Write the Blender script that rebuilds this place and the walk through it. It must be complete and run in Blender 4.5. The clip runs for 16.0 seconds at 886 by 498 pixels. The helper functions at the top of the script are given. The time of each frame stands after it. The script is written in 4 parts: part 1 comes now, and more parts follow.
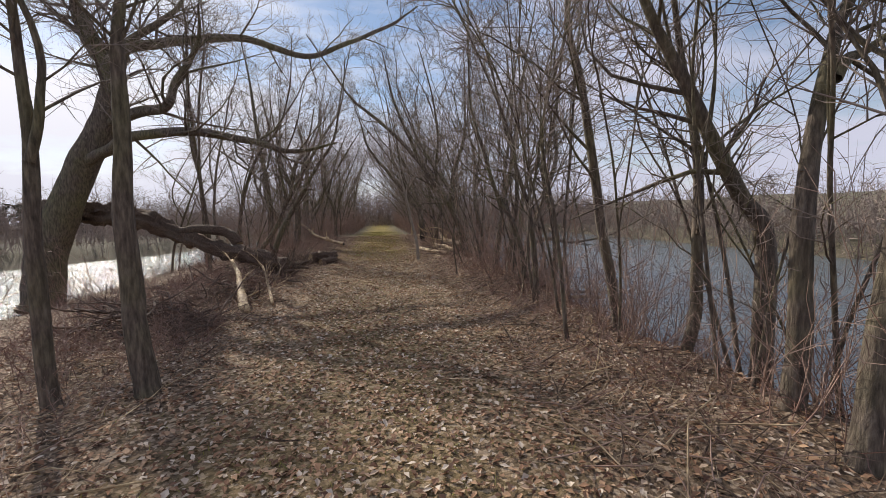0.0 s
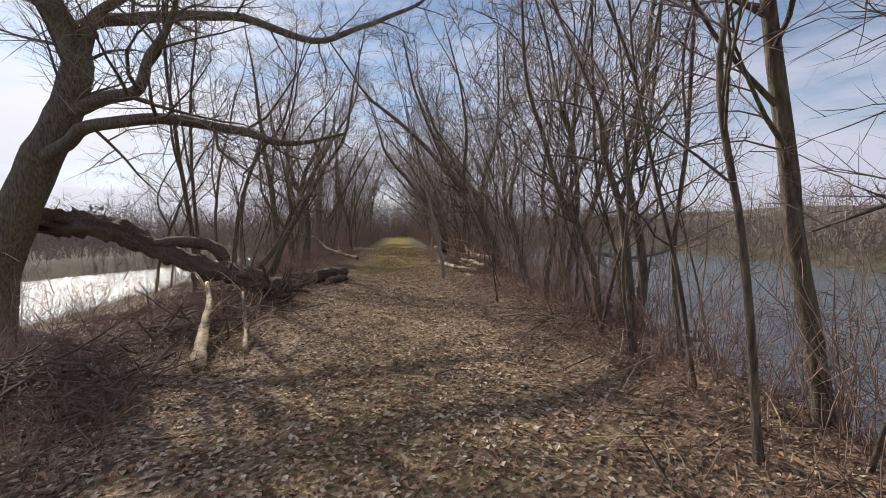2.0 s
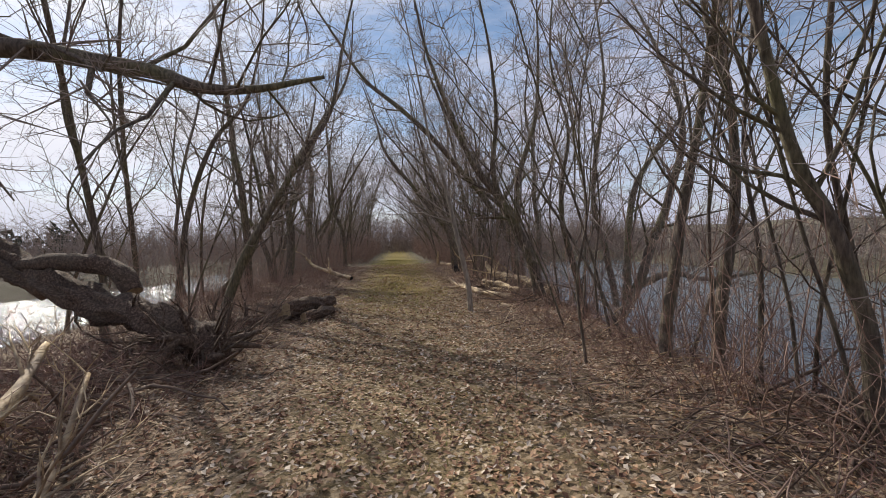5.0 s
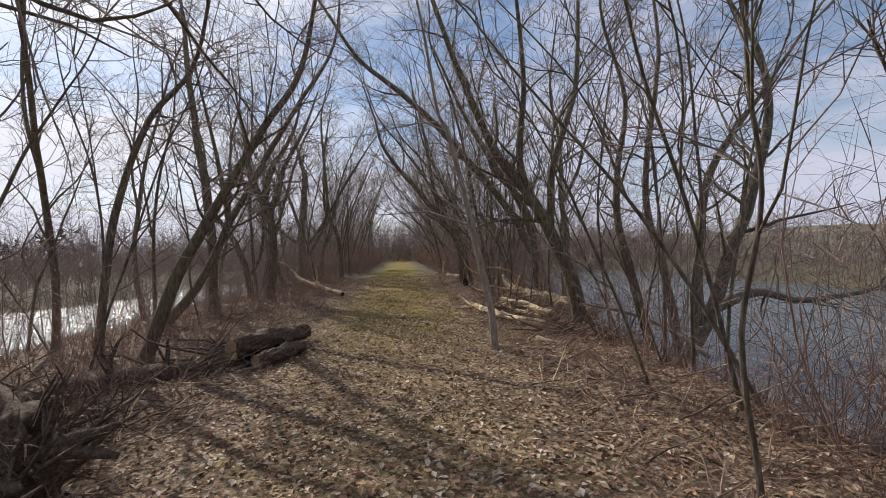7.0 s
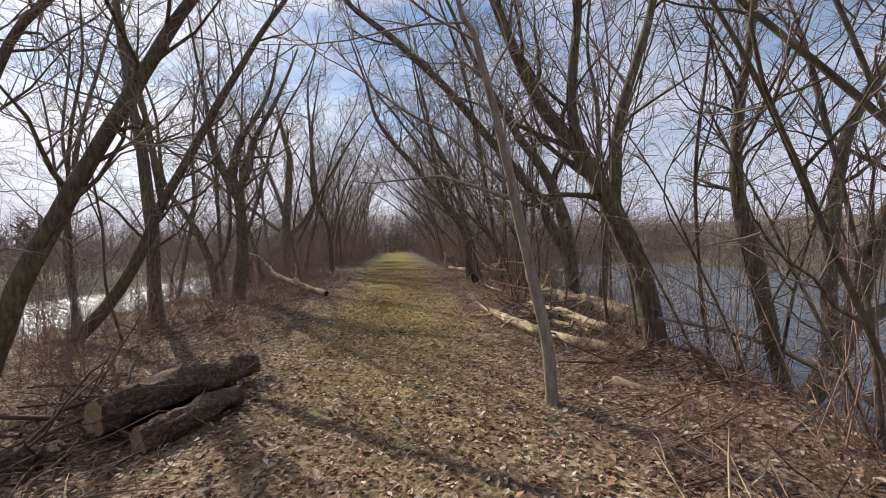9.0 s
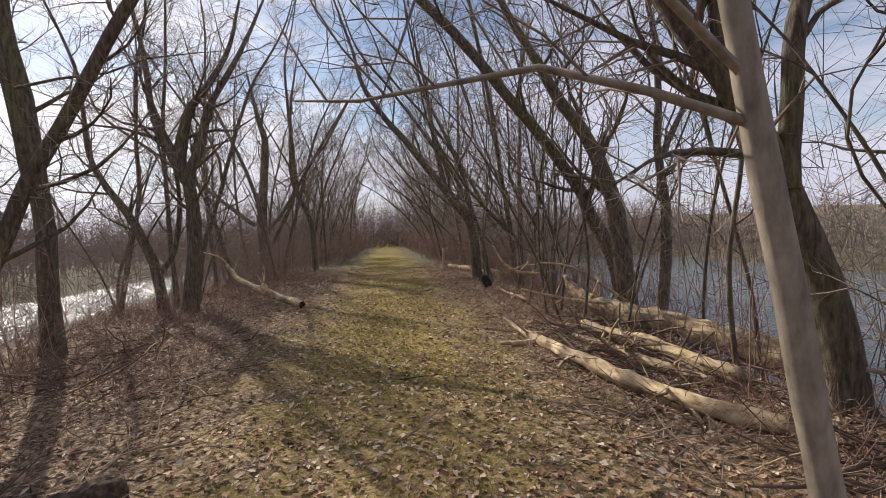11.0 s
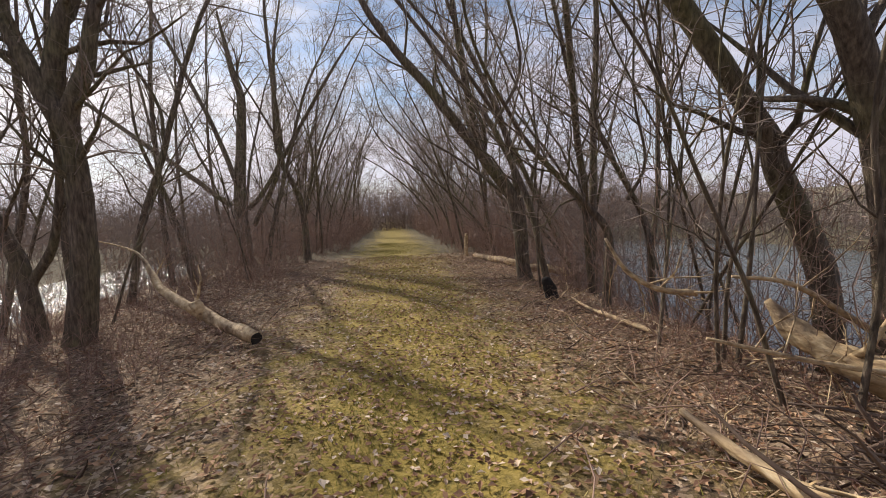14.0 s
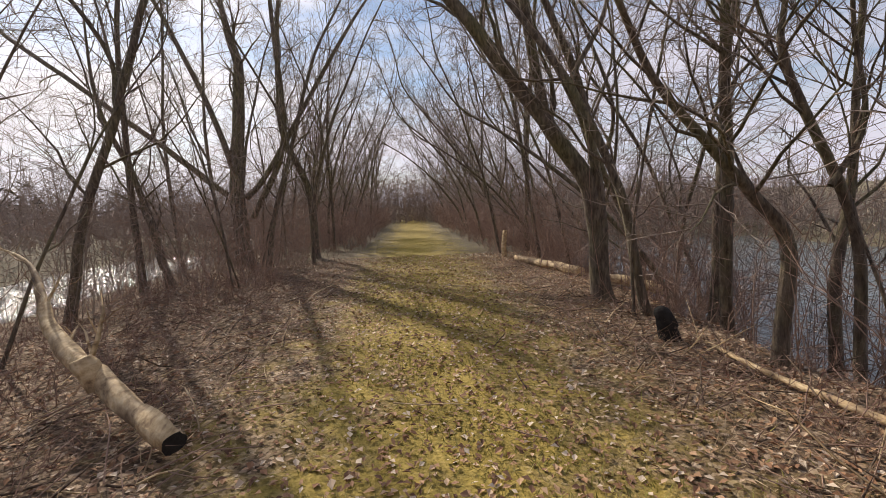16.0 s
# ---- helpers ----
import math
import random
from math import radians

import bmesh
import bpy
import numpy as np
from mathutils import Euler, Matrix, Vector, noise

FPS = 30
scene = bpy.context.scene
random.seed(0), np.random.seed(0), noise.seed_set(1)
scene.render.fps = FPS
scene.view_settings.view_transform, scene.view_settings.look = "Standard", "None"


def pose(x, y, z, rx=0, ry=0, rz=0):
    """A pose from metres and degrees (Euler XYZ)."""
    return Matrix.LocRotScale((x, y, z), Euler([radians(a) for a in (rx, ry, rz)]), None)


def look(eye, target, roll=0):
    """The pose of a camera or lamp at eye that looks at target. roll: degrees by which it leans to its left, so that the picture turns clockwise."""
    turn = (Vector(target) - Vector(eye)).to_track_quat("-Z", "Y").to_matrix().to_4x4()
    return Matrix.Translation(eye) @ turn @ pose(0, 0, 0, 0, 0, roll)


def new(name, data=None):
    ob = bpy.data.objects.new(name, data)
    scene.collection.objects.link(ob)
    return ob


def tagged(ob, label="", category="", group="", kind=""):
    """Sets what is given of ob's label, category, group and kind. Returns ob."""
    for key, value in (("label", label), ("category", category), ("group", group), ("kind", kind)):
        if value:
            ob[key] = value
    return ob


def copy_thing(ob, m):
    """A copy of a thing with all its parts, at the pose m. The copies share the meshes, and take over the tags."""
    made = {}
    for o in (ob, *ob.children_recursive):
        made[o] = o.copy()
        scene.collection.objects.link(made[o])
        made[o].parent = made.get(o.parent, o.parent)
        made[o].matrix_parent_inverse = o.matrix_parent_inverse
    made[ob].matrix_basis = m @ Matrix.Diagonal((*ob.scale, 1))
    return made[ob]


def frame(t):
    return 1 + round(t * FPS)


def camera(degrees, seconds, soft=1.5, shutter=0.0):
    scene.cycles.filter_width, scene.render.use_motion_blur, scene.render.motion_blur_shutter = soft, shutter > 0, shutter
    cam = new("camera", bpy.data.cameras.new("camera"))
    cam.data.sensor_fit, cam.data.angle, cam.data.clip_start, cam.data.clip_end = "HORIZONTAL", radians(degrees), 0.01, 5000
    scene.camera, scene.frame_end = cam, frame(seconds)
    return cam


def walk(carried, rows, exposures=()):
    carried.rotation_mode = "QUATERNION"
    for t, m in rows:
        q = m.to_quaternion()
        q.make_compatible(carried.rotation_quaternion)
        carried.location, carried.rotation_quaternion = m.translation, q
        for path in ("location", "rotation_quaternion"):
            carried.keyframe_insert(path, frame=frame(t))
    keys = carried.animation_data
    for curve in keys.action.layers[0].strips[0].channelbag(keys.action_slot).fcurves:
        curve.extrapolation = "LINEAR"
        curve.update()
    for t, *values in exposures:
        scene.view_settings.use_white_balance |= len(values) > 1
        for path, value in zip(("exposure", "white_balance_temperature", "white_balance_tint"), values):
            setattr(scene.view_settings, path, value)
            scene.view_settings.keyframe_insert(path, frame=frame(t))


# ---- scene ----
cam = camera(89.8, 16.0, soft=0.9)

PATH = [
    (0.0, (-0.022, 0.086, 1.543), (0.247, 2.062, 1.382), -1.57),
    (0.5, (-0.032, 0.713, 1.531), (0.177, 2.698, 1.395), -1.86),
    (1.0, (-0.034, 1.336, 1.520), (0.164, 3.322, 1.397), -1.68),
    (1.5, (-0.014, 1.953, 1.515), (0.181, 3.940, 1.401), -1.72),
    (2.0, (-0.065, 2.578, 1.504), (0.131, 4.565, 1.398), -1.42),
    (2.5, (-0.091, 3.179, 1.505), (0.106, 5.168, 1.420), -1.39),
    (3.0, (-0.160, 3.800, 1.499), (0.052, 5.787, 1.425), -1.36),
    (3.5, (-0.165, 4.383, 1.475), (0.048, 6.371, 1.412), -1.65),
    (4.0, (-0.210, 4.987, 1.482), (0.008, 6.974, 1.429), -1.81),
    (4.5, (-0.266, 5.648, 1.455), (-0.046, 7.635, 1.417), -1.90),
    (5.0, (-0.272, 6.276, 1.434), (-0.064, 8.264, 1.393), -1.74),
    (7.5, (-0.092, 9.415, 1.466), (0.101, 11.405, 1.467), -1.81),
    (8.0, (-0.060, 10.035, 1.481), (0.140, 12.025, 1.450), -1.71),
    (8.5, (-0.091, 10.655, 1.458), (0.110, 12.644, 1.410), -1.62),
    (9.0, (-0.128, 11.304, 1.447), (0.077, 13.292, 1.398), -1.72),
    (9.5, (-0.221, 11.921, 1.445), (0.019, 13.905, 1.385), -1.69),
    (10.0, (-0.257, 12.532, 1.463), (-0.013, 14.516, 1.401), -1.99),
    (12.5, (-0.260, 15.610, 1.463), (0.021, 17.588, 1.361), -1.73),
    (13.0, (-0.323, 16.253, 1.461), (-0.008, 18.226, 1.371), -0.57),
    (13.5, (-0.310, 16.907, 1.451), (-0.077, 18.889, 1.325), -2.15),
    (14.0, (-0.348, 17.550, 1.474), (-0.123, 19.531, 1.313), -2.31),
    (14.5, (-0.290, 18.203, 1.505), (-0.113, 20.188, 1.339), -2.71),
    (15.0, (-0.327, 18.829, 1.484), (-0.176, 20.816, 1.311), -3.15),
    (15.5, (-0.365, 19.469, 1.475), (-0.275, 21.460, 1.309), -3.15),
    (16.0, (-0.495, 20.111, 1.493), (-0.350, 22.096, 1.299), -1.76),
]
walk(cam, [(t, look(eye, target, roll)) for t, eye, target, roll in PATH],
     exposures=[(0.0, -0.04, 6600, 11), (5.0, -0.08, 6500, 10), (8.0, -0.03, 6500, 11), (10.0, 0.1, 6650, 11), (12.5, 0.09, 7000, 13), (14.0, 0.12, 7050, 13), (15.0, -0.08, 7100, 13), (16.0, 0.16, 7150, 13)])

# ---- daylight: low early-spring sun ahead and to the side, thin broken cloud ----
SUN_AZ, SUN_EL = 33.0, 34.0   # degrees from the path's direction, and above the horizon
world = bpy.data.worlds.new("sky")
scene.world = world
world.use_nodes = True
wt = world.node_tree
wn, wl = wt.nodes, wt.links
wn.clear()
w_out = wn.new("ShaderNodeOutputWorld")
w_bg = wn.new("ShaderNodeBackground")
w_sky = wn.new("ShaderNodeTexSky")
w_sky.sky_type = "NISHITA"
w_sky.sun_disc = False
w_sky.sun_elevation = radians(SUN_EL)
w_sky.sun_rotation = radians(-SUN_AZ)
w_sky.dust_density = 0.4
w_sky.ozone_density = 2.0
w_co = wn.new("ShaderNodeTexCoord")
w_map = wn.new("ShaderNodeMapping")
w_map.inputs["Scale"].default_value = (1.2, 1.2, 5.0)
w_noise = wn.new("ShaderNodeTexNoise")
w_noise.inputs["Scale"].default_value = 2.2
w_noise.inputs["Detail"].default_value = 7
w_noise.inputs["Roughness"].default_value = 0.6
w_ramp = wn.new("ShaderNodeValToRGB")
w_ramp.color_ramp.elements[0].position = 0.36
w_ramp.color_ramp.elements[1].position = 0.64
w_mix = wn.new("ShaderNodeMixRGB")
wl.new(w_co.outputs["Generated"], w_map.inputs["Vector"])
wl.new(w_map.outputs["Vector"], w_noise.inputs["Vector"])
w_sep = wn.new("ShaderNodeSeparateXYZ")   # thin cloud closes up towards the horizon
wl.new(w_co.outputs["Generated"], w_sep.inputs["Vector"])
w_low = wn.new("ShaderNodeMath")
w_low.operation, w_low.use_clamp = "MULTIPLY_ADD", True
w_low.inputs[1].default_value, w_low.inputs[2].default_value = -0.7, 0.22
wl.new(w_sep.outputs["Z"], w_low.inputs[0])
w_cover = wn.new("ShaderNodeMath")
wl.new(w_noise.outputs["Fac"], w_cover.inputs[0])
wl.new(w_low.outputs[0], w_cover.inputs[1])
wl.new(w_cover.outputs[0], w_ramp.inputs["Fac"])
wl.new(w_ramp.outputs["Color"], w_mix.inputs["Fac"])
wl.new(w_sky.outputs["Color"], w_mix.inputs["Color1"])
w_dot = wn.new("ShaderNodeVectorMath")   # thin cloud is brightest round the sun
w_dot.operation = "DOT_PRODUCT"
w_dot.inputs[1].default_value = (-math.sin(radians(SUN_AZ)) * math.cos(radians(SUN_EL)), math.cos(radians(SUN_AZ)) * math.cos(radians(SUN_EL)), math.sin(radians(SUN_EL)))
wl.new(w_co.outputs["Generated"], w_dot.inputs[0])
w_pow = wn.new("ShaderNodeMath")
w_pow.operation = "POWER"
wl.new(w_dot.outputs["Value"], w_pow.inputs[0])
w_pow.inputs[1].default_value = 7.0
w_glow = wn.new("ShaderNodeMixRGB")
w_glow.inputs["Color1"].default_value = (5.6, 5.75, 7.0, 1)
w_glow.inputs["Color2"].default_value = (10.5, 10.4, 10.8, 1)
wl.new(w_pow.outputs[0], w_glow.inputs["Fac"])
wl.new(w_glow.outputs["Color"], w_mix.inputs["Color2"])
wl.new(w_mix.outputs["Color"], w_bg.inputs["Color"])
w_bg.inputs["Strength"].default_value = 0.115
wl.new(w_bg.outputs["Background"], w_out.inputs["Surface"])

sun = new("sun", bpy.data.lights.new("sun", "SUN"))
sun.data.energy = 4.8
sun.data.angle = radians(0.6)
sun.data.color = (1.0, 0.93, 0.82)
_sa, _se = radians(SUN_AZ), radians(SUN_EL)
sun.matrix_world = look((-math.sin(_sa) * math.cos(_se) * 50, math.cos(_sa) * math.cos(_se) * 50, math.sin(_se) * 50), (0, 0, 0))


# ---- materials ----
def material(name, rough=0.85):
    m = bpy.data.materials.new(name)
    m.use_nodes = True
    b = m.node_tree.nodes["Principled BSDF"]
    b.inputs["Roughness"].default_value = rough
    return m, m.node_tree.nodes, m.node_tree.links, b


def noise_node(n, l, co, scale, detail=6, stretch=None, rough=0.6):
    t = n.new("ShaderNodeTexNoise")
    t.inputs["Scale"].default_value = scale
    t.inputs["Detail"].default_value = detail
    t.inputs["Roughness"].default_value = rough
    if stretch:
        mp = n.new("ShaderNodeMapping")
        mp.inputs["Scale"].default_value = stretch
        l.new(co, mp.inputs["Vector"])
        co = mp.outputs["Vector"]
    l.new(co, t.inputs["Vector"])
    return t.outputs["Fac"]


def ramp_node(n, l, fac, stops):
    r = n.new("ShaderNodeValToRGB")
    while len(r.color_ramp.elements) < len(stops):
        r.color_ramp.elements.new(0.5)
    for e, (p, c) in zip(r.color_ramp.elements, stops):
        e.position, e.color = p, (*c, 1)
    l.new(fac, r.inputs["Fac"])
    return r.outputs["Color"]


def mix_node(n, l, fac, a, b, kind="MIX"):
    m = n.new("ShaderNodeMixRGB")
    m.blend_type = kind
    if isinstance(fac, float):
        m.inputs["Fac"].default_value = fac
    else:
        l.new(fac, m.inputs["Fac"])
    l.new(a, m.inputs["Color1"])
    l.new(b, m.inputs["Color2"])
    return m.outputs["Color"]


def bump_node(n, l, b, fac, strength, distance):
    k = n.new("ShaderNodeBump")
    k.inputs["Strength"].default_value = strength
    k.inputs["Distance"].default_value = distance
    l.new(fac, k.inputs["Height"])
    l.new(k.outputs["Normal"], b.inputs["Normal"])


def speckled(name, stops, scale, rough=0.85, bump=0.4, distance=0.01, stretch=None, second=None, second_scale=1.0):
    """A surface with a fine grain between the colours of stops, patched at a larger scale towards the colours of second."""
    m, n, l, b = material(name, rough)
    co = n.new("ShaderNodeTexCoord").outputs["Object"]
    fine = noise_node(n, l, co, scale, 7, stretch)
    col = ramp_node(n, l, fine, stops)
    if second:
        big = noise_node(n, l, co, second_scale, 4)
        mask = ramp_node(n, l, big, [(0.45, (0, 0, 0)), (0.65, (1, 1, 1))])
        col = mix_node(n, l, mask, col, ramp_node(n, l, fine, second))
    l.new(col, b.inputs["Base Color"])
    bump_node(n, l, b, fine, bump, distance)
    return m


BARK = speckled("bark", [(0.3, (0.045, 0.033, 0.025)), (0.5, (0.13, 0.1, 0.075)), (0.75, (0.28, 0.225, 0.17))], 14, 0.9, 0.9, 0.03, (2.2, 2.2, 0.45),
                [(0.3, (0.06, 0.055, 0.028)), (0.7, (0.24, 0.215, 0.105))], 0.9)
TWIG = speckled("twig_bark", [(0.3, (0.15, 0.117, 0.097)), (0.7, (0.39, 0.315, 0.26))], 9, 0.85, 0.2)
BRUSH = speckled("brush_stem", [(0.3, (0.18, 0.11, 0.083)), (0.7, (0.43, 0.295, 0.225))], 4, 0.85, 0.2)
YOUNG = speckled("smooth_grey_bark", [(0.3, (0.17, 0.14, 0.11)), (0.7, (0.4, 0.34, 0.27))], 12, 0.85, 0.4, 0.01, (1.5, 1.5, 0.6))
DEAD = speckled("dead_bark", [(0.3, (0.03, 0.018, 0.012)), (0.5, (0.1, 0.062, 0.042)), (0.72, (0.27, 0.19, 0.135))], 16, 0.9, 1.0, 0.03, (2, 2, 2),
                [(0.3, (0.05, 0.035, 0.025)), (0.7, (0.2, 0.145, 0.1))], 1.6)
PALE = speckled("bare_wood", [(0.32, (0.2, 0.125, 0.065)), (0.46, (0.5, 0.36, 0.2)), (0.6, (0.66, 0.52, 0.32)), (0.78, (0.76, 0.65, 0.46))], 11, 0.75, 0.8, 0.02, (1.6, 0.5, 1.6),
                [(0.3, (0.1, 0.066, 0.042)), (0.7, (0.36, 0.26, 0.165))], 2.1)
CUT = speckled("cut_wood", [(0.3, (0.25, 0.17, 0.09)), (0.7, (0.5, 0.37, 0.22))], 22, 0.8, 0.3)
CHAR = speckled("charred_wood", [(0.3, (0.008, 0.007, 0.006)), (0.7, (0.035, 0.03, 0.026))], 20, 0.9, 1.0, 0.02)
FARWOOD = speckled("far_twigs", [(0.3, (0.18, 0.14, 0.117)), (0.7, (0.4, 0.315, 0.265))], 0.6, 0.9, 0.0)
EVERGREEN = speckled("evergreen", [(0.3, (0.02, 0.028, 0.018)), (0.7, (0.06, 0.07, 0.04))], 1.5, 0.9, 0.0)
MEADOW = speckled("meadow", [(0.3, (0.075, 0.075, 0.037)), (0.7, (0.135, 0.125, 0.07))], 0.4, 0.95, 0.0, second=[(0.3, (0.16, 0.13, 0.07)), (0.7, (0.26, 0.22, 0.13))], second_scale=0.05)


def varied(name, stops, rough=0.8):
    """Every leaf or blade has its own colour, kept in the mesh."""
    m, n, l, b = material(name, rough)
    a = n.new("ShaderNodeAttribute")
    a.attribute_name = "shade"
    l.new(ramp_node(n, l, a.outputs["Fac"], stops), b.inputs["Base Color"])
    return m


LEAF = varied("dead_leaf", [(0.0, (0.13, 0.062, 0.035)), (0.35, (0.31, 0.165, 0.09)), (0.7, (0.48, 0.305, 0.18)), (1.0, (0.66, 0.55, 0.43))])
STRAW = varied("dry_stalk", [(0.0, (0.12, 0.07, 0.045)), (0.5, (0.3, 0.2, 0.12)), (1.0, (0.55, 0.43, 0.27))])
GRASS = varied("grass_blade", [(0.0, (0.16, 0.16, 0.03)), (0.45, (0.29, 0.27, 0.055)), (0.75, (0.42, 0.35, 0.1)), (1.0, (0.55, 0.44, 0.22))])

# ground: soil and litter, with a mossy grass strip that thickens further along the path
GROUND, n, l, b = material("ground_soil", 0.95)
co = n.new("ShaderNodeTexCoord").outputs["Object"]
sep = n.new("ShaderNodeSeparateXYZ")
l.new(co, sep.inputs["Vector"])
fine = noise_node(n, l, co, 26, 8)
mid = noise_node(n, l, co, 2.3, 6)
litter = ramp_node(n, l, fine, [(0.32, (0.055, 0.037, 0.024)), (0.48, (0.17, 0.115, 0.07)), (0.62, (0.3, 0.21, 0.135)), (0.78, (0.5, 0.39, 0.27))])
flake = n.new("ShaderNodeTexVoronoi")   # small pressed leaves, each of its own tone
flake.inputs["Scale"].default_value = 34
warp = n.new("ShaderNodeMixRGB")
warp.inputs["Fac"].default_value = 0.06
l.new(co, warp.inputs["Color1"])
l.new(noise_node(n, l, co, 14, 3), warp.inputs["Color2"])
l.new(warp.outputs["Color"], flake.inputs["Vector"])
tone = n.new("ShaderNodeSeparateColor")
l.new(flake.outputs["Color"], tone.inputs["Color"])
pressed = ramp_node(n, l, tone.outputs["Red"], [(0.1, (0.035, 0.022, 0.015)), (0.4, (0.12, 0.078, 0.046)), (0.7, (0.33, 0.225, 0.145)), (0.95, (0.6, 0.47, 0.34))])
litter = mix_node(n, l, 0.62, litter, pressed)
green = ramp_node(n, l, fine, [(0.3, (0.14, 0.105, 0.02)), (0.5, (0.33, 0.25, 0.05)), (0.75, (0.5, 0.37, 0.11))])


def math_node(kind, a, bb, clamp=False):
    k = n.new("ShaderNodeMath")
    k.operation, k.use_clamp = kind, clamp
    for sock, v in zip(k.inputs, (a, bb)):
        if isinstance(v, (int, float)):
            sock.default_value = v
        else:
            l.new(v, sock)
    return k.outputs[0]


off_axis = math_node("ABSOLUTE", math_node("ADD", sep.outputs["X"], 0.25), 0)
across = math_node("SUBTRACT", 1.35, math_node("MULTIPLY", off_axis, 0.72), False)
along = math_node("DIVIDE", math_node("SUBTRACT", sep.outputs["Y"], 14.0), 6.0, True)
patchy = math_node("MULTIPLY", math_node("SUBTRACT", mid, 0.5), 3.2)
grassy = math_node("MULTIPLY", math_node("ADD", across, patchy, True), math_node("ADD", math_node("MULTIPLY", along, 0.72), 0.22), True)
dull = ramp_node(n, l, fine, [(0.3, (0.05, 0.042, 0.026)), (0.5, (0.11, 0.093, 0.055)), (0.75, (0.19, 0.16, 0.1))])
away = math_node("DIVIDE", math_node("SUBTRACT", off_axis, 6.0), 3.0, True)
beyond = math_node("MULTIPLY", math_node("DIVIDE", math_node("SUBTRACT", sep.outputs["Y"], 28.0), 8.0, True), 0.9)
litter = mix_node(n, l, math_node("MAXIMUM", away, beyond), litter, dull)
l.new(mix_node(n, l, grassy, litter, green), b.inputs["Base Color"])
relief = n.new("ShaderNodeMath")
relief.operation = "MULTIPLY_ADD"
l.new(tone.outputs["Green"], relief.inputs[0])
relief.inputs[1].default_value = 0.6
l.new(fine, relief.inputs[2])
bump_node(n, l, b, relief.outputs[0], 0.8, 0.03)



def water(name, rough, strength, distance):
    m, n, l, b = material(name, rough)
    b.inputs["Base Color"].default_value = (0.11, 0.13, 0.135, 1)
    b.inputs["IOR"].default_value = 1.33
    b.inputs["Specular IOR Level"].default_value = 0.9
    co = n.new("ShaderNodeTexCoord").outputs["Object"]
    bump_node(n, l, b, noise_node(n, l, co, 4, 4), strength, distance)
    return m


WATER = water("still_pond_water", 0.2, 0.6, 0.1)
RIPPLED = water("rippled_pond_water", 0.16, 0.8, 0.16)


# ---- shape helpers ----
rng = random.Random(7)
WATER_Z = -0.8


def smooth(v):
    v = max(0.0, min(1.0, v))
    return v * v * (3 - 2 * v)


def ground_z(x, y):
    """A flat causeway between two ponds, with uneven banks."""
    edge = 0.35 * noise.noise(Vector((y * 0.22, 3.1, 0)))
    if y > 45:
        return 0.05 * noise.noise(Vector((x * 0.4, y * 0.4, 0)))
    right = smooth((x - 3.0 - edge) / 1.7)
    left = smooth((-x - 4.6 - 2 * edge) / 7.6)
    z = -1.25 * right - 1.15 * left
    if x > 18:
        z += 1.25 * smooth((x - 18) / 3)
    far_shore = 18.0 - 5.0 * smooth((y - 24) / 12) + edge
    if x < -far_shore:
        z += 1.15 * smooth((-x - far_shore) / 4)
    rough = 0.03 + 0.05 * smooth((abs(x + 0.3) - 1.6) / 1.5)
    return z + rough * noise.noise(Vector((x * 0.9, y * 0.9, 0))) + 0.4 * rough * noise.noise(Vector((x * 3.1, y * 3.1, 5)))


def spline(pts, radii, steps):
    """Points and radii along a Catmull-Rom curve."""
    p = [Vector(q) for q in pts]
    p = [2 * p[0] - p[1], *p, 2 * p[-1] - p[-2]]
    out, rad = [], []
    for i in range(1, len(p) - 2):
        for s in range(steps):
            u = s / steps
            a, b_, c, d = p[i - 1:i + 3]
            out.append(0.5 * (2 * b_ + (c - a) * u + (2 * a - 5 * b_ + 4 * c - d) * u * u + (3 * b_ - a - 3 * c + d) * u ** 3))
            rad.append(radii[i - 1] * (1 - u) + radii[i] * u)
    return out + [p[-2]], rad + [radii[-1]]


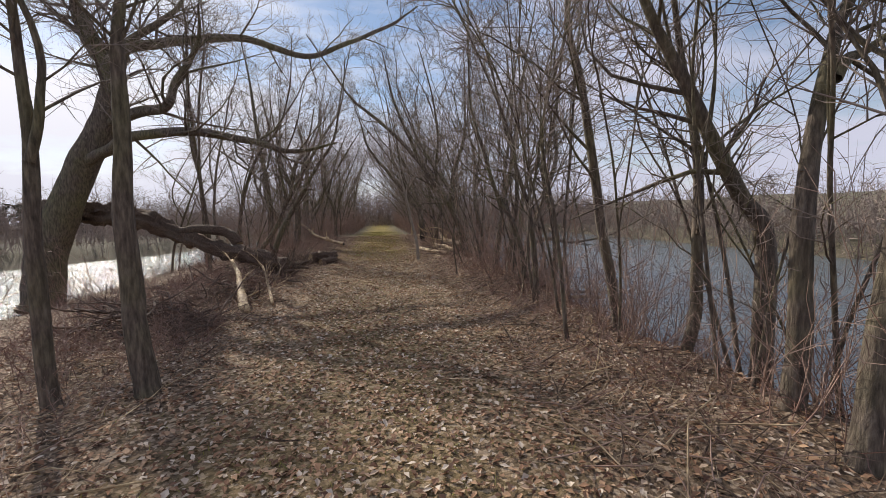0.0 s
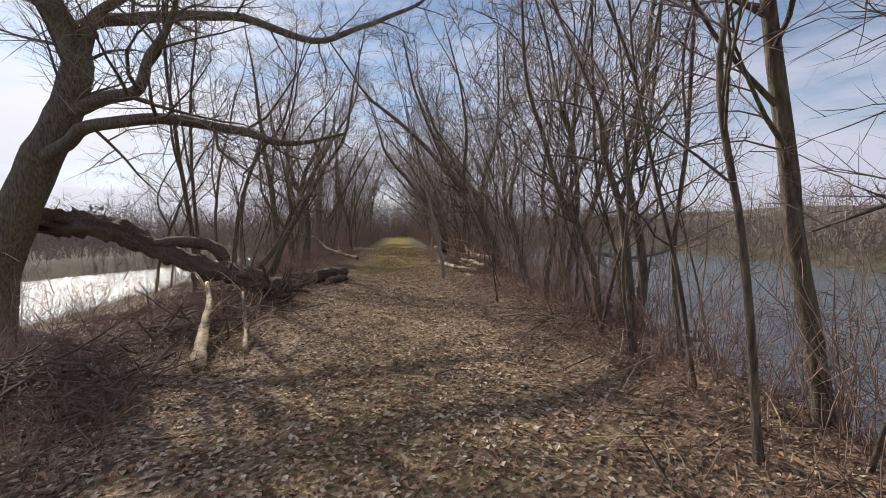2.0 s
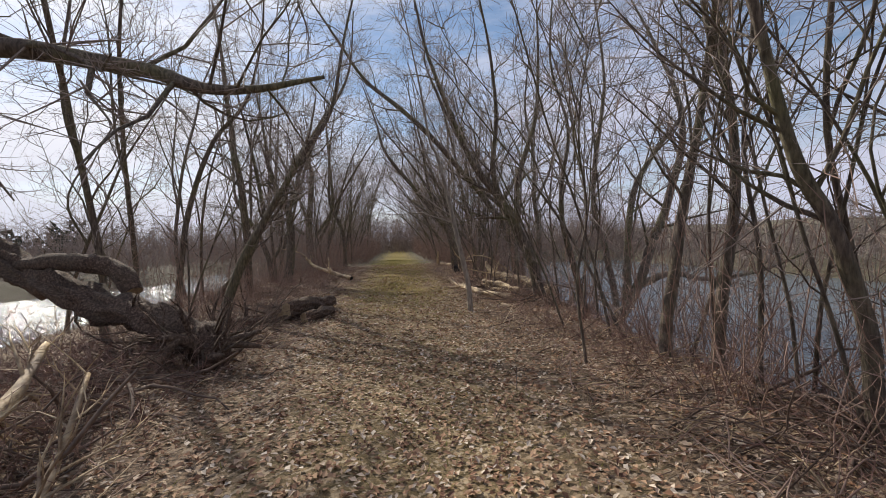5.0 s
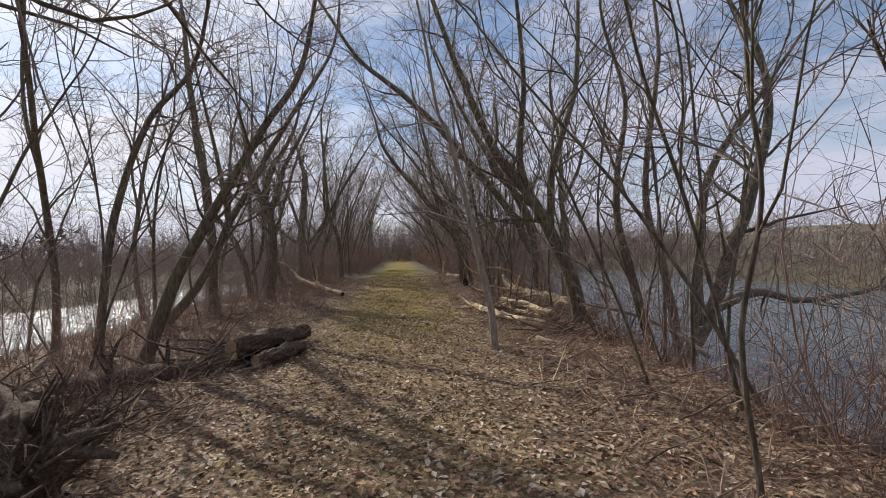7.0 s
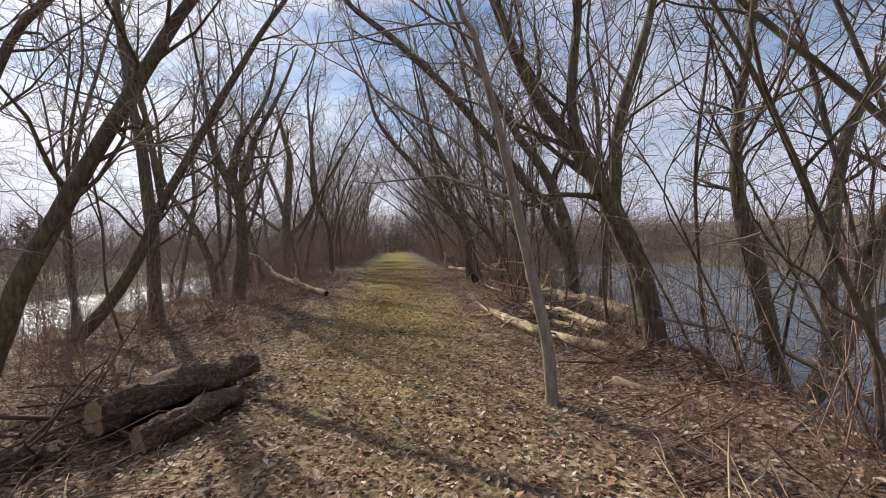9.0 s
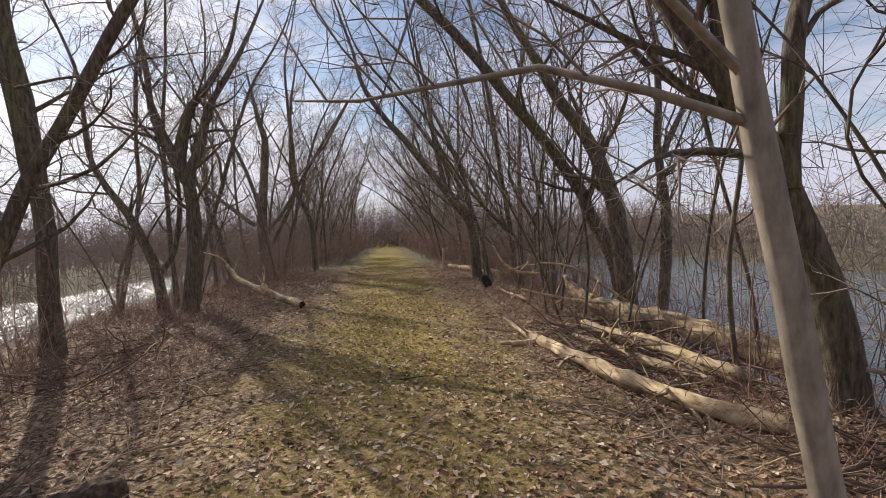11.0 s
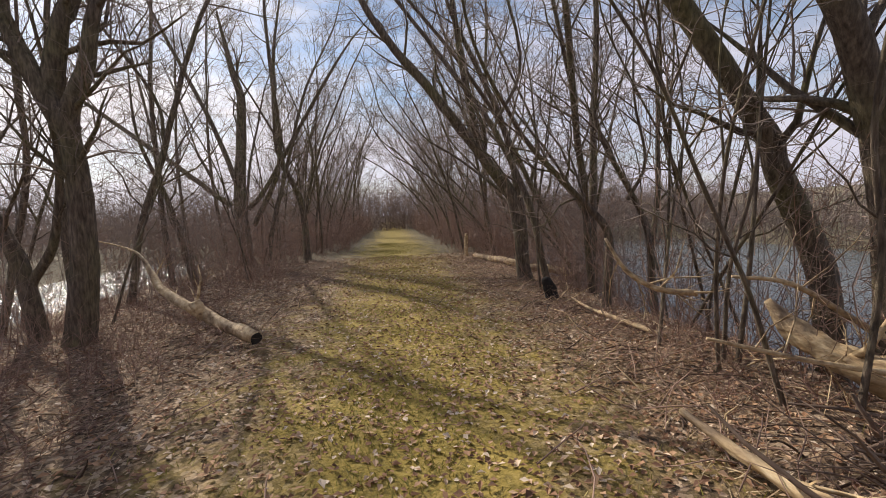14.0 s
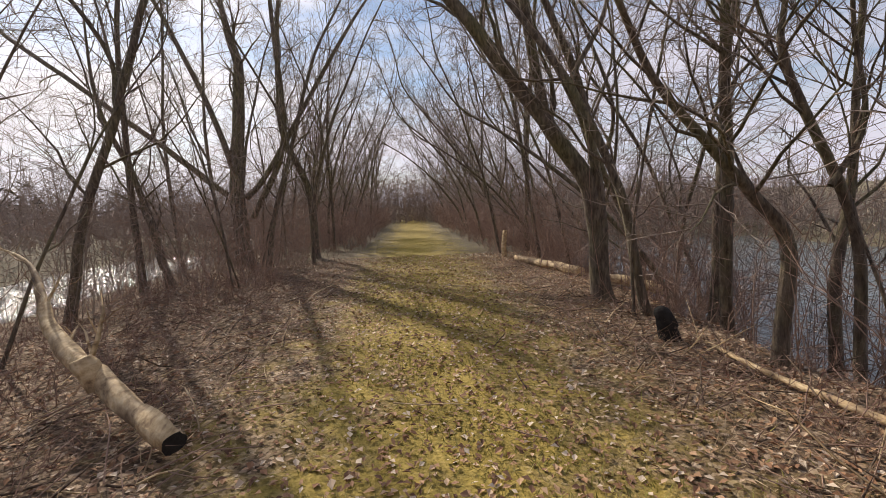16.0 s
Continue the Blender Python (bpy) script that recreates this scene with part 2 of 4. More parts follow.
class Mesher:
    """Collects vertices and faces of many tubes and leaves for one mesh."""

    def __init__(self):
        self.v, self.f, self.shade = [], [], []

    def tube(self, pts, radii, sides, lump=0.0, cap=False, ridge=0.0):
        start, side = len(self.v), None
        point = sides == 3 and not cap
        if point:
            tip, pts = pts[-1], pts[:-1]
        for i, p in enumerate(pts):
            d = (pts[min(i + 1, len(pts) - 1)] - pts[max(i - 1, 0)]).normalized()
            if side is None:
                side = d.cross(Vector((0.31, 0.57, 0.11))).normalized()
            side = (side - d * side.dot(d)).normalized()
            up = d.cross(side)
            for k in range(sides):
                a = 2 * math.pi * k / sides
                w = side * math.cos(a) + up * math.sin(a)
                r = radii[i]
                if lump:
                    q = p + w * r
                    r *= 1 + lump * noise.noise(q * 5) + 0.6 * lump * noise.noise(q * 13)
                if ridge:
                    r *= 1 + ridge * noise.noise(Vector((math.cos(a) * 4.5, math.sin(a) * 4.5, i * 0.22)))
                self.v.append(p + w * r)
        for i in range(len(pts) - 1):
            for k in range(sides):
                a, b_ = start + i * sides + k, start + i * sides + (k + 1) % sides
                self.f.append((a, b_, b_ + sides, a + sides))
        if point:
            last = start + (len(pts) - 1) * 3
            self.v.append(tip)
            self.f += [(last + k, last + (k + 1) % 3, last + 3) for k in range(3)]
        if cap:
            self.f.append(tuple(range(start + sides - 1, start - 1, -1)))
            self.f.append(tuple(range(start + (len(pts) - 1) * sides, start + len(pts) * sides)))

    def sprig(self, pts, r, side):
        """A fine twig of a few faces."""
        k = len(self.v)
        self.v += [pts[0] - side * r, pts[0] + side * r, pts[1] + side * r * 0.75, pts[1] - side * r * 0.75, pts[-1]]
        self.f += [(k, k + 1, k + 2, k + 3), (k + 3, k + 2, k + 4)]

    def mesh(self, name, mats, soft=True):
        m = bpy.data.meshes.new(name)
        m.from_pydata([tuple(q) for q in self.v], [], self.f)
        for k in (mats if isinstance(mats, (list, tuple)) else [mats]):
            m.materials.append(k)
        if soft:
            m.polygons.foreach_set("use_smooth", [True] * len(m.polygons))
        if self.shade:
            a = m.attributes.new("shade", "FLOAT", "FACE")
            a.data.foreach_set("value", self.shade)
        m.update()
        return m


def bent(start, way, length, segs, wander, lift, rr):
    """A crooked line that starts one way and turns towards the light."""
    pts, p, d = [start.copy()], start.copy(), way.normalized()
    for _ in range(segs):
        d = (d + Vector((rr.gauss(0, wander), rr.gauss(0, wander), rr.gauss(0, wander) + lift))).normalized()
        p = p + d * (length / segs)
        pts.append(p.copy())
    return pts


def sideways(d, rr, spread):
    """A direction that leaves d at about spread radians."""
    r = Vector((rr.gauss(0, 1), rr.gauss(0, 1), rr.gauss(0, 1)))
    r = (r - d * r.dot(d)).normalized()
    return (d * math.cos(spread) + r * math.sin(spread)).normalized()


def ramify(wood, twigs, pts, radii, rr, level, n, reach, first=0.3, dense=(7, 5)):
    """Side branches on a limb, and twigs on these."""
    total = len(pts) - 1
    for i in range(n):
        at = first + (1 - first) * (i + rr.random()) / n
        k = min(int(at * total), total - 1)
        u = at * total - k
        p = pts[k].lerp(pts[k + 1], u)
        d = (pts[k + 1] - pts[k]).normalized()
        r = max((0.009, 0.0055, 0.0036)[level], min(0.045, radii[k] * (0.36, 0.4, 0.4)[level]))
        length = reach * rr.uniform(0.55, 1.2) * (1.15 - 0.55 * at)
        way = sideways(d, rr, rr.uniform(0.6, 1.2)) + Vector((0, 0, 0.16))
        segs = (5, 3, 2)[level]
        line = bent(p, way, length, segs, (0.19, 0.22, 0.25)[level], (0.04, 0.02, 0.0)[level], rr)
        rad = [r * (1 - 0.8 * j / segs) + 0.001 for j in range(segs + 1)]
        if level == 2:
            twigs.sprig(line, r * 0.95, sideways(d, rr, 1.57))
        else:
            (wood if level == 0 else twigs).tube(line, rad, (4, 3)[level])
        if level < 2:
            ramify(wood, twigs, line, rad, rr, level + 1, dense[level], reach * (0.5, 0.5)[level], 0.12, dense)


def bare_tree(r, trunk, *limbs, tip=3.0, boughs=15, reach=1.9, mat=None, label="bare grey-brown deciduous tree on the pond bank", first=0.36, dense=(7, 9), stout=0.5, group="bare trees along the path"):
    """A leafless tree with a crooked trunk through the given places, limbs, branches and twigs."""
    rr = random.Random(int(abs(trunk[0][0] * 1000 + trunk[0][1] * 77)))
    base = Vector(trunk[0])
    base.z = ground_z(base.x, base.y) - 0.08
    wood, branches, twigs = Mesher(), Mesher(), Mesher()
    lines = []
    for number, raw in enumerate([trunk, *limbs]):
        pts = [Vector(q) for q in raw]
        if number == 0:
            pts[0] = base.copy()
        d = (pts[-1] - pts[-2]).normalized()
        size = r * 0.9 if number == 0 else r * stout
        if tip:
            d2 = (d + Vector((rr.gauss(0, 0.2), rr.gauss(0, 0.25), 0.35))).normalized()
            pts.append(pts[-1] + d2 * tip * 0.5)
            pts.append(pts[-1] + (d2 + Vector((rr.gauss(0, 0.2), rr.gauss(0, 0.2), 0.2))).normalized() * tip * 0.6)
        m = len(pts) - 1
        rad = [size * (1 - 0.86 * (i / m) ** 1.15) for i in range(m + 1)]
        if number == 0:
            pts.insert(1, pts[0].lerp(pts[1], 0.22))
            rad.insert(1, size * 1.0)
            rad[0] = size * 1.35
        line, rad = spline(pts, rad, 5)
        for i in range(1, len(line)):
            line[i] = line[i] + noise.noise_vector(line[i] * 1.3) * min(0.05, rad[i] * 0.5)
        wood.tube(line, rad, 9 if r > 0.1 else 7, 0.09)
        lines.append((line, rad))
    for number, (line, rad) in enumerate(lines):
        ramify(branches, twigs, line, rad, rr, 0, boughs if number == 0 else max(5, boughs // 2), reach, first if number == 0 else 0.2, dense)
    for q in (wood, branches, twigs):
        q.v = [v - base for v in q.v]
    ob = new("bare_tree", wood.mesh("trunk_and_limbs", mat or BARK))
    ob.location = base
    tagged(ob, label, "tree", group)
    part = new("branches", branches.mesh("branches", mat or BARK))
    part.parent = ob
    tagged(part, kind="stuff")
    part = new("twigs", twigs.mesh("twigs", TWIG))
    part.parent = ob
    tagged(part, kind="stuff")
    return ob


def fallen(name, label, category, pts, radii, mat, sides=9, lump=0.18, steps=4, twiggy=0, ends=None, ridge=0.0):
    """A log or stick lying on the ground, thick along its whole length."""
    line, rad = spline(pts, radii, steps)
    line = [p + noise.noise_vector(p * 2.1) * r * 0.2 for p, r in zip(line, rad)]
    base = line[0].copy()
    q = Mesher()
    q.tube([p - base for p in line], rad, sides, lump, True, ridge)
    if twiggy:
        rr = random.Random(int(base.x * 100 + base.y * 31))
        ramify(q, q, [p - base for p in line], rad, rr, 1, twiggy, 0.7, 0.2)
    m = q.mesh(name, [mat] + ([ends] if ends else []))
    if ends:
        for p in m.polygons:
            if len(p.vertices) == sides and sides != 4:
                p.material_index = 1
                p.use_smooth = False
    ob = new(name, m)
    ob.location = base
    return tagged(ob, label, category)


# ---- ground, ponds, far land ----
def sheet(name, x0, x1, y0, y1, nx, ny, height, mat, bend=1.0):
    xs = [x0 + (x1 - x0) * i / nx for i in range(nx + 1)]
    ys = [y0 + (y1 - y0) * (j / ny) ** bend for j in range(ny + 1)]
    v = [(x, y, height(x, y)) for y in ys for x in xs]
    f = [(j * (nx + 1) + i, j * (nx + 1) + i + 1, (j + 1) * (nx + 1) + i + 1, (j + 1) * (nx + 1) + i) for j in range(ny) for i in range(nx)]
    m = bpy.data.meshes.new(name)
    m.from_pydata(v, [], f)
    m.materials.append(mat)
    m.polygons.foreach_set("use_smooth", [True] * len(f))
    return new(name, m)


def ground_sheet():
    """One sheet from the path to the horizon, fine along the walk and coarse far away."""
    xs = [-900, -300, -120, -70, -50] + [-40 + 1.5 * i for i in range(18)] + [-12.5 + 0.16 * i for i in range(128)] + [8 + 1.5 * i for i in range(22)] + [45, 60, 90, 140, 320, 900]
    ys = [-300, -60, -20, -10] + [-6 + 0.22 * i for i in range(195)] + [37 + 1.2 * i for i in range(20)] + [64, 70, 90, 140, 300, 1000]
    nx = len(xs)
    v = [(x, y, ground_z(x, y)) for y in ys for x in xs]
    f = [(j * nx + i, j * nx + i + 1, (j + 1) * nx + i + 1, (j + 1) * nx + i) for j in range(len(ys) - 1) for i in range(nx - 1)]
    m = bpy.data.meshes.new("ground")
    m.from_pydata(v, [], f)
    m.materials.append(GROUND)
    m.polygons.foreach_set("use_smooth", [True] * len(f))
    return tagged(new("ground", m), "leaf-littered soil causeway with a mossy grass track", "ground", kind="structure")


ground_sheet()
for wx0, wx1, wname, wmat, wlabel in ((3.0, 22, "water_right", WATER, "still pond water reflecting the sky"), (-23, -5.6, "water_left", RIPPLED, "wind-rippled pond water glittering in the sun")):
    tagged(sheet(wname, wx0, wx1, -60, 46, 8, 16, lambda x, y: WATER_Z, wmat), wlabel, "water", kind="structure")
tagged(sheet("meadow_hill", 24, 300, -80, 160, 40, 40, lambda x, y: -0.4 + 4.0 * smooth((x - 26) / 70) + 0.6 * noise.noise(Vector((x * 0.05, y * 0.05, 0))), MEADOW),
       "low green meadow hill beyond the pond", "hill", kind="structure")


def far_wood(name, x0, x1, y0, y1, count, tall, mat, label, seed, leafy=False, fine=1.0, sprays=10):
    """A far belt of bare thicket: thin stems and sprays, too many to count."""
    rr = random.Random(seed)
    q = Mesher()
    for _ in range(count):
        x, y = rr.uniform(x0, x1), rr.uniform(y0, y1)
        z = max(ground_z(x, y), WATER_Z) - 0.1
        h = tall * rr.uniform(0.35, 1.0) * (0.75 + 0.5 * noise.noise(Vector((x * 0.12, y * 0.12, seed))))
        lean = Vector((rr.gauss(0, 0.16), rr.gauss(0, 0.16), 1)).normalized()
        top = Vector((x, y, z)) + lean * h
        w = rr.uniform(0.02, 0.05) * fine
        q.tube([Vector((x, y, z)), Vector((x, y, z)).lerp(top, 0.5) + Vector((rr.gauss(0, 0.1), rr.gauss(0, 0.1), 0)), top], [w, w * 0.7, w * 0.2], 3)
        for _ in range(sprays):
            u = rr.uniform(0.06, 0.95)
            p = Vector((x, y, z)).lerp(top, u)
            way = Vector((rr.gauss(0, 1), rr.gauss(0, 1), rr.uniform(0.1, 1.1))).normalized() * h * rr.uniform(0.12, 0.34)
            if leafy:
                s = Vector((rr.gauss(0, 1), rr.gauss(0, 1), rr.gauss(0, 1))).normalized() * h * 0.13
                k = len(q.v)
                q.v += [p - s, p + way * 0.6 - s * 0.2, p + way, p + way * 0.5 + s]
                q.f.append((k, k + 1, k + 2, k + 3))
            else:
                s = Vector((rr.gauss(0, 1), rr.gauss(0, 1), rr.gauss(0, 1))).normalized() * 0.03 * fine
                k = len(q.v)
                q.v += [p - s, p + s, p + way]
                q.f.append((k, k + 1, k + 2))
    return tagged(new(name, q.mesh(name, mat, False)), label, "thicket", kind="stuff")


far_wood("far_thicket", -27, -19.5, -30, 30, 1900, 2.8, FARWOOD, "grey-brown thicket on the far pond shore", 1, fine=0.5, sprays=16)
far_wood("far_thicket", -24, -16, 30, 62, 900, 3.2, FARWOOD, "grey-brown thicket on the far pond shore", 24, fine=0.5, sprays=16)
far_wood("far_thicket", -44, -26, -10, 100, 1900, 7.6, FARWOOD, "grey-brown bare woodland beyond the pond", 2, sprays=14)
far_wood("far_evergreens", -50, -42, 0, 80, 420, 7.0, EVERGREEN, "dark evergreen belt beyond the pond", 3, True)
far_wood("far_thicket", 18.4, 25, -25, 60, 2300, 4.6, FARWOOD, "brown thicket on the far pond shore", 4, fine=0.5, sprays=18)
far_wood("far_thicket", 25, 45, -25, 80, 900, 6.0, FARWOOD, "brown bare woodland on the slope beyond the pond", 25, fine=0.8, sprays=16)
far_wood("far_thicket", 80, 110, -60, 160, 700, 6.0, FARWOOD, "bare trees along the top of a meadow hill", 5)
far_wood("far_thicket", -16, -3.0, 46, 60, 900, 5.0, FARWOOD, "grey-brown thicket at the end of the pond", 6, fine=0.8)
far_wood("far_thicket", 2.4, 24, 45, 60, 1200, 4.5, FARWOOD, "grey-brown thicket at the end of the pond", 7, fine=0.8)
far_wood("far_woodland", -30, 30, 66, 84, 1500, 9.5, FARWOOD, "bare woodland where the path ends", 8)
far_wood("far_woodland", -9, 9, 60, 70, 420, 7.5, FARWOOD, "bare thicket closing the end of the path", 15, fine=0.7, sprays=20)
far_wood("bank_thicket", 3.3, 4.8, 15, 48, 300, 2.2, BRUSH, "dense red-brown leafless thicket on the bank", 9, fine=0.16, sprays=24)
far_wood("bank_thicket", 1.7, 5.5, 35, 64, 900, 3.2, BRUSH, "dense grey-brown leafless thicket along the path", 10, fine=0.3, sprays=22)
far_wood("bank_thicket", -6.2, -3.6, 14, 20.5, 60, 2.0, BRUSH, "dense red-brown leafless thicket on the bank", 11, fine=0.18, sprays=22)
far_wood("bank_thicket", -7.5, -3.4, 20, 48, 420, 0.7, BRUSH, "low red-brown leafless weeds on the bank", 16, fine=0.16, sprays=20)
far_wood("bank_thicket", -6.5, -2.2, 36, 64, 900, 3.2, BRUSH, "dense grey-brown leafless thicket along the path", 12, fine=0.3, sprays=22)
far_wood("bank_thicket", -7.5, -4.2, 6, 21, 200, 0.5, BRUSH, "low leafless thicket on the bank", 13, fine=0.2, sprays=18)
far_wood("bank_thicket", 3.0, 4.2, 4, 15, 130, 1.5, BRUSH, "leafless red-brown thicket on the bank", 14, fine=0.15, sprays=20)
far_wood("bank_thicket", 3.0, 4.5, 5, 30, 150, 3.0, BRUSH, "tall thin leafless thicket on the bank", 17, fine=0.14, sprays=26)
far_wood("bank_thicket", -8.0, -5.0, 13, 27, 90, 1.8, BRUSH, "thin leafless thicket by the pond", 18, fine=0.15, sprays=22)
far_wood("bank_thicket", -7.5, -3.2, 26, 46, 420, 2.6, BRUSH, "thin leafless thicket by the pond", 19, fine=0.15, sprays=22)
far_wood("bank_thicket", 2.6, 4.6, 24, 46, 420, 3.0, BRUSH, "tall thin leafless thicket on the bank", 20, fine=0.15, sprays=24)
far_wood("fine_thicket", 2.9, 7.5, 27, 60, 420, 7.0, TWIG, "tall fine-twigged leafless thicket along the path", 26, fine=0.22, sprays=34)
far_wood("fine_thicket", -9.0, -3.5, 28, 60, 420, 7.0, TWIG, "tall fine-twigged leafless thicket along the path", 27, fine=0.22, sprays=34)
far_wood("fine_thicket", 3.0, 5.2, 11, 28, 110, 6.0, TWIG, "tall fine-twigged leafless thicket on the bank", 28, fine=0.15, sprays=34)
far_wood("fine_thicket", -8.5, -4.2, 17, 29, 90, 6.0, TWIG, "tall fine-twigged leafless thicket on the bank", 29, fine=0.15, sprays=34)
far_wood("low_weeds", -5.5, -2.2, 16, 34, 800, 0.6, BRUSH, "low red-brown dead weeds beside the track", 21, fine=0.09, sprays=14)
far_wood("low_weeds", 1.9, 3.2, 4, 34, 900, 0.5, BRUSH, "low red-brown dead weeds beside the track", 22, fine=0.09, sprays=14)
far_wood("low_weeds", -5.5, -2.4, 4, 16, 600, 0.5, TWIG, "low dark dead weeds beside the track", 23, fine=0.1, sprays=14)

# ---- trees on the banks ----
bare_tree(0.117, [(-2.17, 4.31, -0.05), (-2.22, 4.31, 0.70), (-2.24, 4.31, 1.51), (-2.21, 4.31, 2.24), (-2.17, 4.31, 2.94), (-2.12, 4.31, 3.41)], first=0.62)
bare_tree(0.081, [(-2.81, 4.12, -0.05), (-2.84, 4.12, 1.18), (-2.80, 4.12, 2.05), (-2.79, 4.12, 2.47), (-2.82, 4.12, 3.29)], [(-2.77, 4.07, 2.04), (-2.65, 4.07, 2.51), (-2.66, 4.07, 3.11)], first=0.62)
bare_tree(0.110, [(3.58, 3.83, -0.26), (3.57, 3.83, 1.23), (3.33, 3.83, 1.60), (2.99, 3.83, 2.14), (2.60, 3.83, 2.85), (2.32, 3.83, 3.34)])
bare_tree(0.098, [(2.99, 2.94, 0.00), (3.03, 2.94, 0.82), (3.02, 2.94, 1.46), (3.09, 2.94, 2.04), (3.19, 2.94, 2.60), (3.33, 2.94, 2.97)], [(3.17, 2.89, 2.41), (3.27, 2.89, 2.55), (3.58, 2.89, 2.70)], first=0.62)
bare_tree(0.112, [(2.79, 2.27, 0.00), (2.86, 2.27, 0.67), (2.93, 2.27, 1.40), (2.93, 2.27, 2.04)], first=0.62)
bare_tree(0.079, [(3.16, 4.38, -0.02), (3.28, 4.38, 0.55), (3.30, 4.38, 1.63), (3.20, 4.38, 2.51), (3.03, 4.38, 3.29)])
bare_tree(0.083, [(3.05, 5.53, -0.00), (2.89, 5.53, 0.80), (2.65, 5.53, 2.41), (2.54, 5.53, 3.11), (2.36, 5.53, 4.12)])
bare_tree(0.03, [(2.14, 5.06, 0.00), (2.00, 5.06, 1.36), (1.84, 5.06, 2.46), (2.15, 5.06, 3.66)])
bare_tree(0.070, [(2.90, 8.90, -0.00), (2.81, 8.90, 0.69), (2.57, 8.90, 1.41), (2.31, 8.90, 1.88), (2.06, 8.90, 2.72), (1.82, 8.90, 3.60)])
bare_tree(0.085, [(3.37, 8.77, -0.12), (3.52, 8.77, 0.68), (3.39, 8.77, 1.49), (3.24, 8.77, 2.48), (3.46, 8.77, 3.18)])
bare_tree(0.060, [(2.60, 7.42, 0.00), (2.51, 7.42, 1.21), (2.43, 7.42, 1.74), (2.26, 7.42, 2.29), (2.17, 7.42, 2.82)], [(2.43, 7.37, 1.73), (2.58, 7.37, 2.11), (2.67, 7.37, 2.81)])
bare_tree(0.02, [(1.82, 11.07, 0.00), (1.74, 11.1, 0.9), (1.86, 11.07, 1.7), (1.78, 11.05, 2.5), (1.9, 11.07, 3.4)])
bare_tree(0.1, [(5.52, 17.30, -0.36), (5.18, 17.30, 0.84), (4.84, 17.30, 1.93), (4.86, 17.30, 3.11), (5.10, 17.30, 4.57), (5.18, 17.30, 5.54)])
bare_tree(0.076, [(2.97, 10.55, 0.00), (3.12, 10.55, 1.02), (3.23, 10.55, 1.90), (3.18, 10.55, 2.88), (2.95, 10.55, 3.57)], [(3.14, 10.50, 2.87), (3.06, 10.50, 3.32), (3.00, 10.50, 3.77)])
bare_tree(0.079, [(2.80, 11.16, 0.00), (3.04, 11.16, 1.51), (3.28, 11.16, 2.63), (3.47, 11.16, 3.75)])
bare_tree(0.105, [(-3.76, 15.35, 0.19), (-3.34, 15.35, 0.96), (-2.93, 15.35, 1.73), (-2.60, 15.35, 2.33), (-2.02, 15.35, 3.25), (-1.49, 15.35, 4.06)])
bare_tree(0.12, [(-5.23, 18.70, -0.21), (-4.71, 18.70, 0.47), (-4.20, 18.70, 1.17), (-3.75, 18.70, 2.11), (-2.94, 18.70, 3.54), (-2.19, 18.70, 4.75)], [(-3.75, 18.70, 2.11), (-3.89, 18.70, 3.06), (-4.04, 18.70, 3.92)])
bare_tree(0.141, [(-4.78, 20.33, -0.11), (-4.81, 20.33, 2.49), (-5.01, 20.33, 4.10), (-5.22, 20.33, 6.10)])
bare_tree(0.077, [(-5.18, 16.67, -0.19), (-4.84, 16.67, 2.17), (-4.27, 16.67, 3.71), (-3.55, 16.67, 4.59)])
bare_tree(0.063, [(1.16, 14.98, 0.00), (1.09, 14.98, 0.70), (0.90, 14.98, 1.62), (0.78, 14.98, 2.25), (0.57, 14.98, 3.10), (0.44, 14.98, 3.41)], mat=YOUNG, label="slim young bare tree with smooth grey bark")
bare_tree(0.158, [(3.12, 16.60, -0.13), (2.92, 16.60, 0.85), (2.59, 16.60, 1.67), (2.12, 16.60, 2.47), (1.59, 16.60, 3.19), (1.15, 16.60, 4.15)], [(2.36, 16.55, 1.94), (2.04, 16.55, 2.99), (2.14, 16.55, 4.28)], [(2.56, 16.55, 1.67), (2.65, 16.55, 2.85), (3.10, 16.55, 4.30)])
bare_tree(0.086, [(3.76, 15.39, -0.40), (3.41, 15.39, 1.05), (3.22, 15.39, 1.85), (3.26, 15.39, 2.65), (3.42, 15.39, 3.69)])
bare_tree(0.15, [(4.35, 16.20, -0.45), (5.22, 16.20, -0.07), (5.71, 16.20, 1.06), (6.25, 16.20, 2.50), (6.56, 16.20, 3.70), (6.39, 16.20, 4.80)], [(5.09, 16.20, -0.11), (5.17, 16.20, 1.59), (5.37, 16.20, 2.60), (5.89, 16.20, 3.40), (6.28, 16.20, 3.87)], [(5.37, 16.20, 0.22), (6.21, 16.20, 0.48), (7.17, 16.20, 0.31)], stout=0.6)
bare_tree(0.13, [(-5.03, 23.90, -0.21), (-5.10, 23.90, 0.69), (-5.35, 23.90, 1.47), (-5.65, 23.90, 2.14), (-6.10, 23.90, 2.84), (-6.30, 23.90, 3.48)], [(-5.10, 23.90, 0.69), (-4.70, 23.90, 1.45), (-4.61, 23.90, 2.88)])
bare_tree(0.2, [(-4.41, 23.70, -0.52), (-4.29, 23.70, 0.77), (-4.25, 23.70, 1.85), (-4.27, 23.70, 2.70), (-4.04, 23.70, 3.38), (-3.83, 23.70, 4.19)], [(-4.27, 23.70, 2.66), (-4.48, 23.70, 3.11), (-4.72, 23.70, 3.59), (-4.91, 23.70, 4.08)], [(-4.49, 23.80, 3.07), (-4.40, 23.80, 3.62), (-4.17, 23.80, 4.30)], stout=0.72)
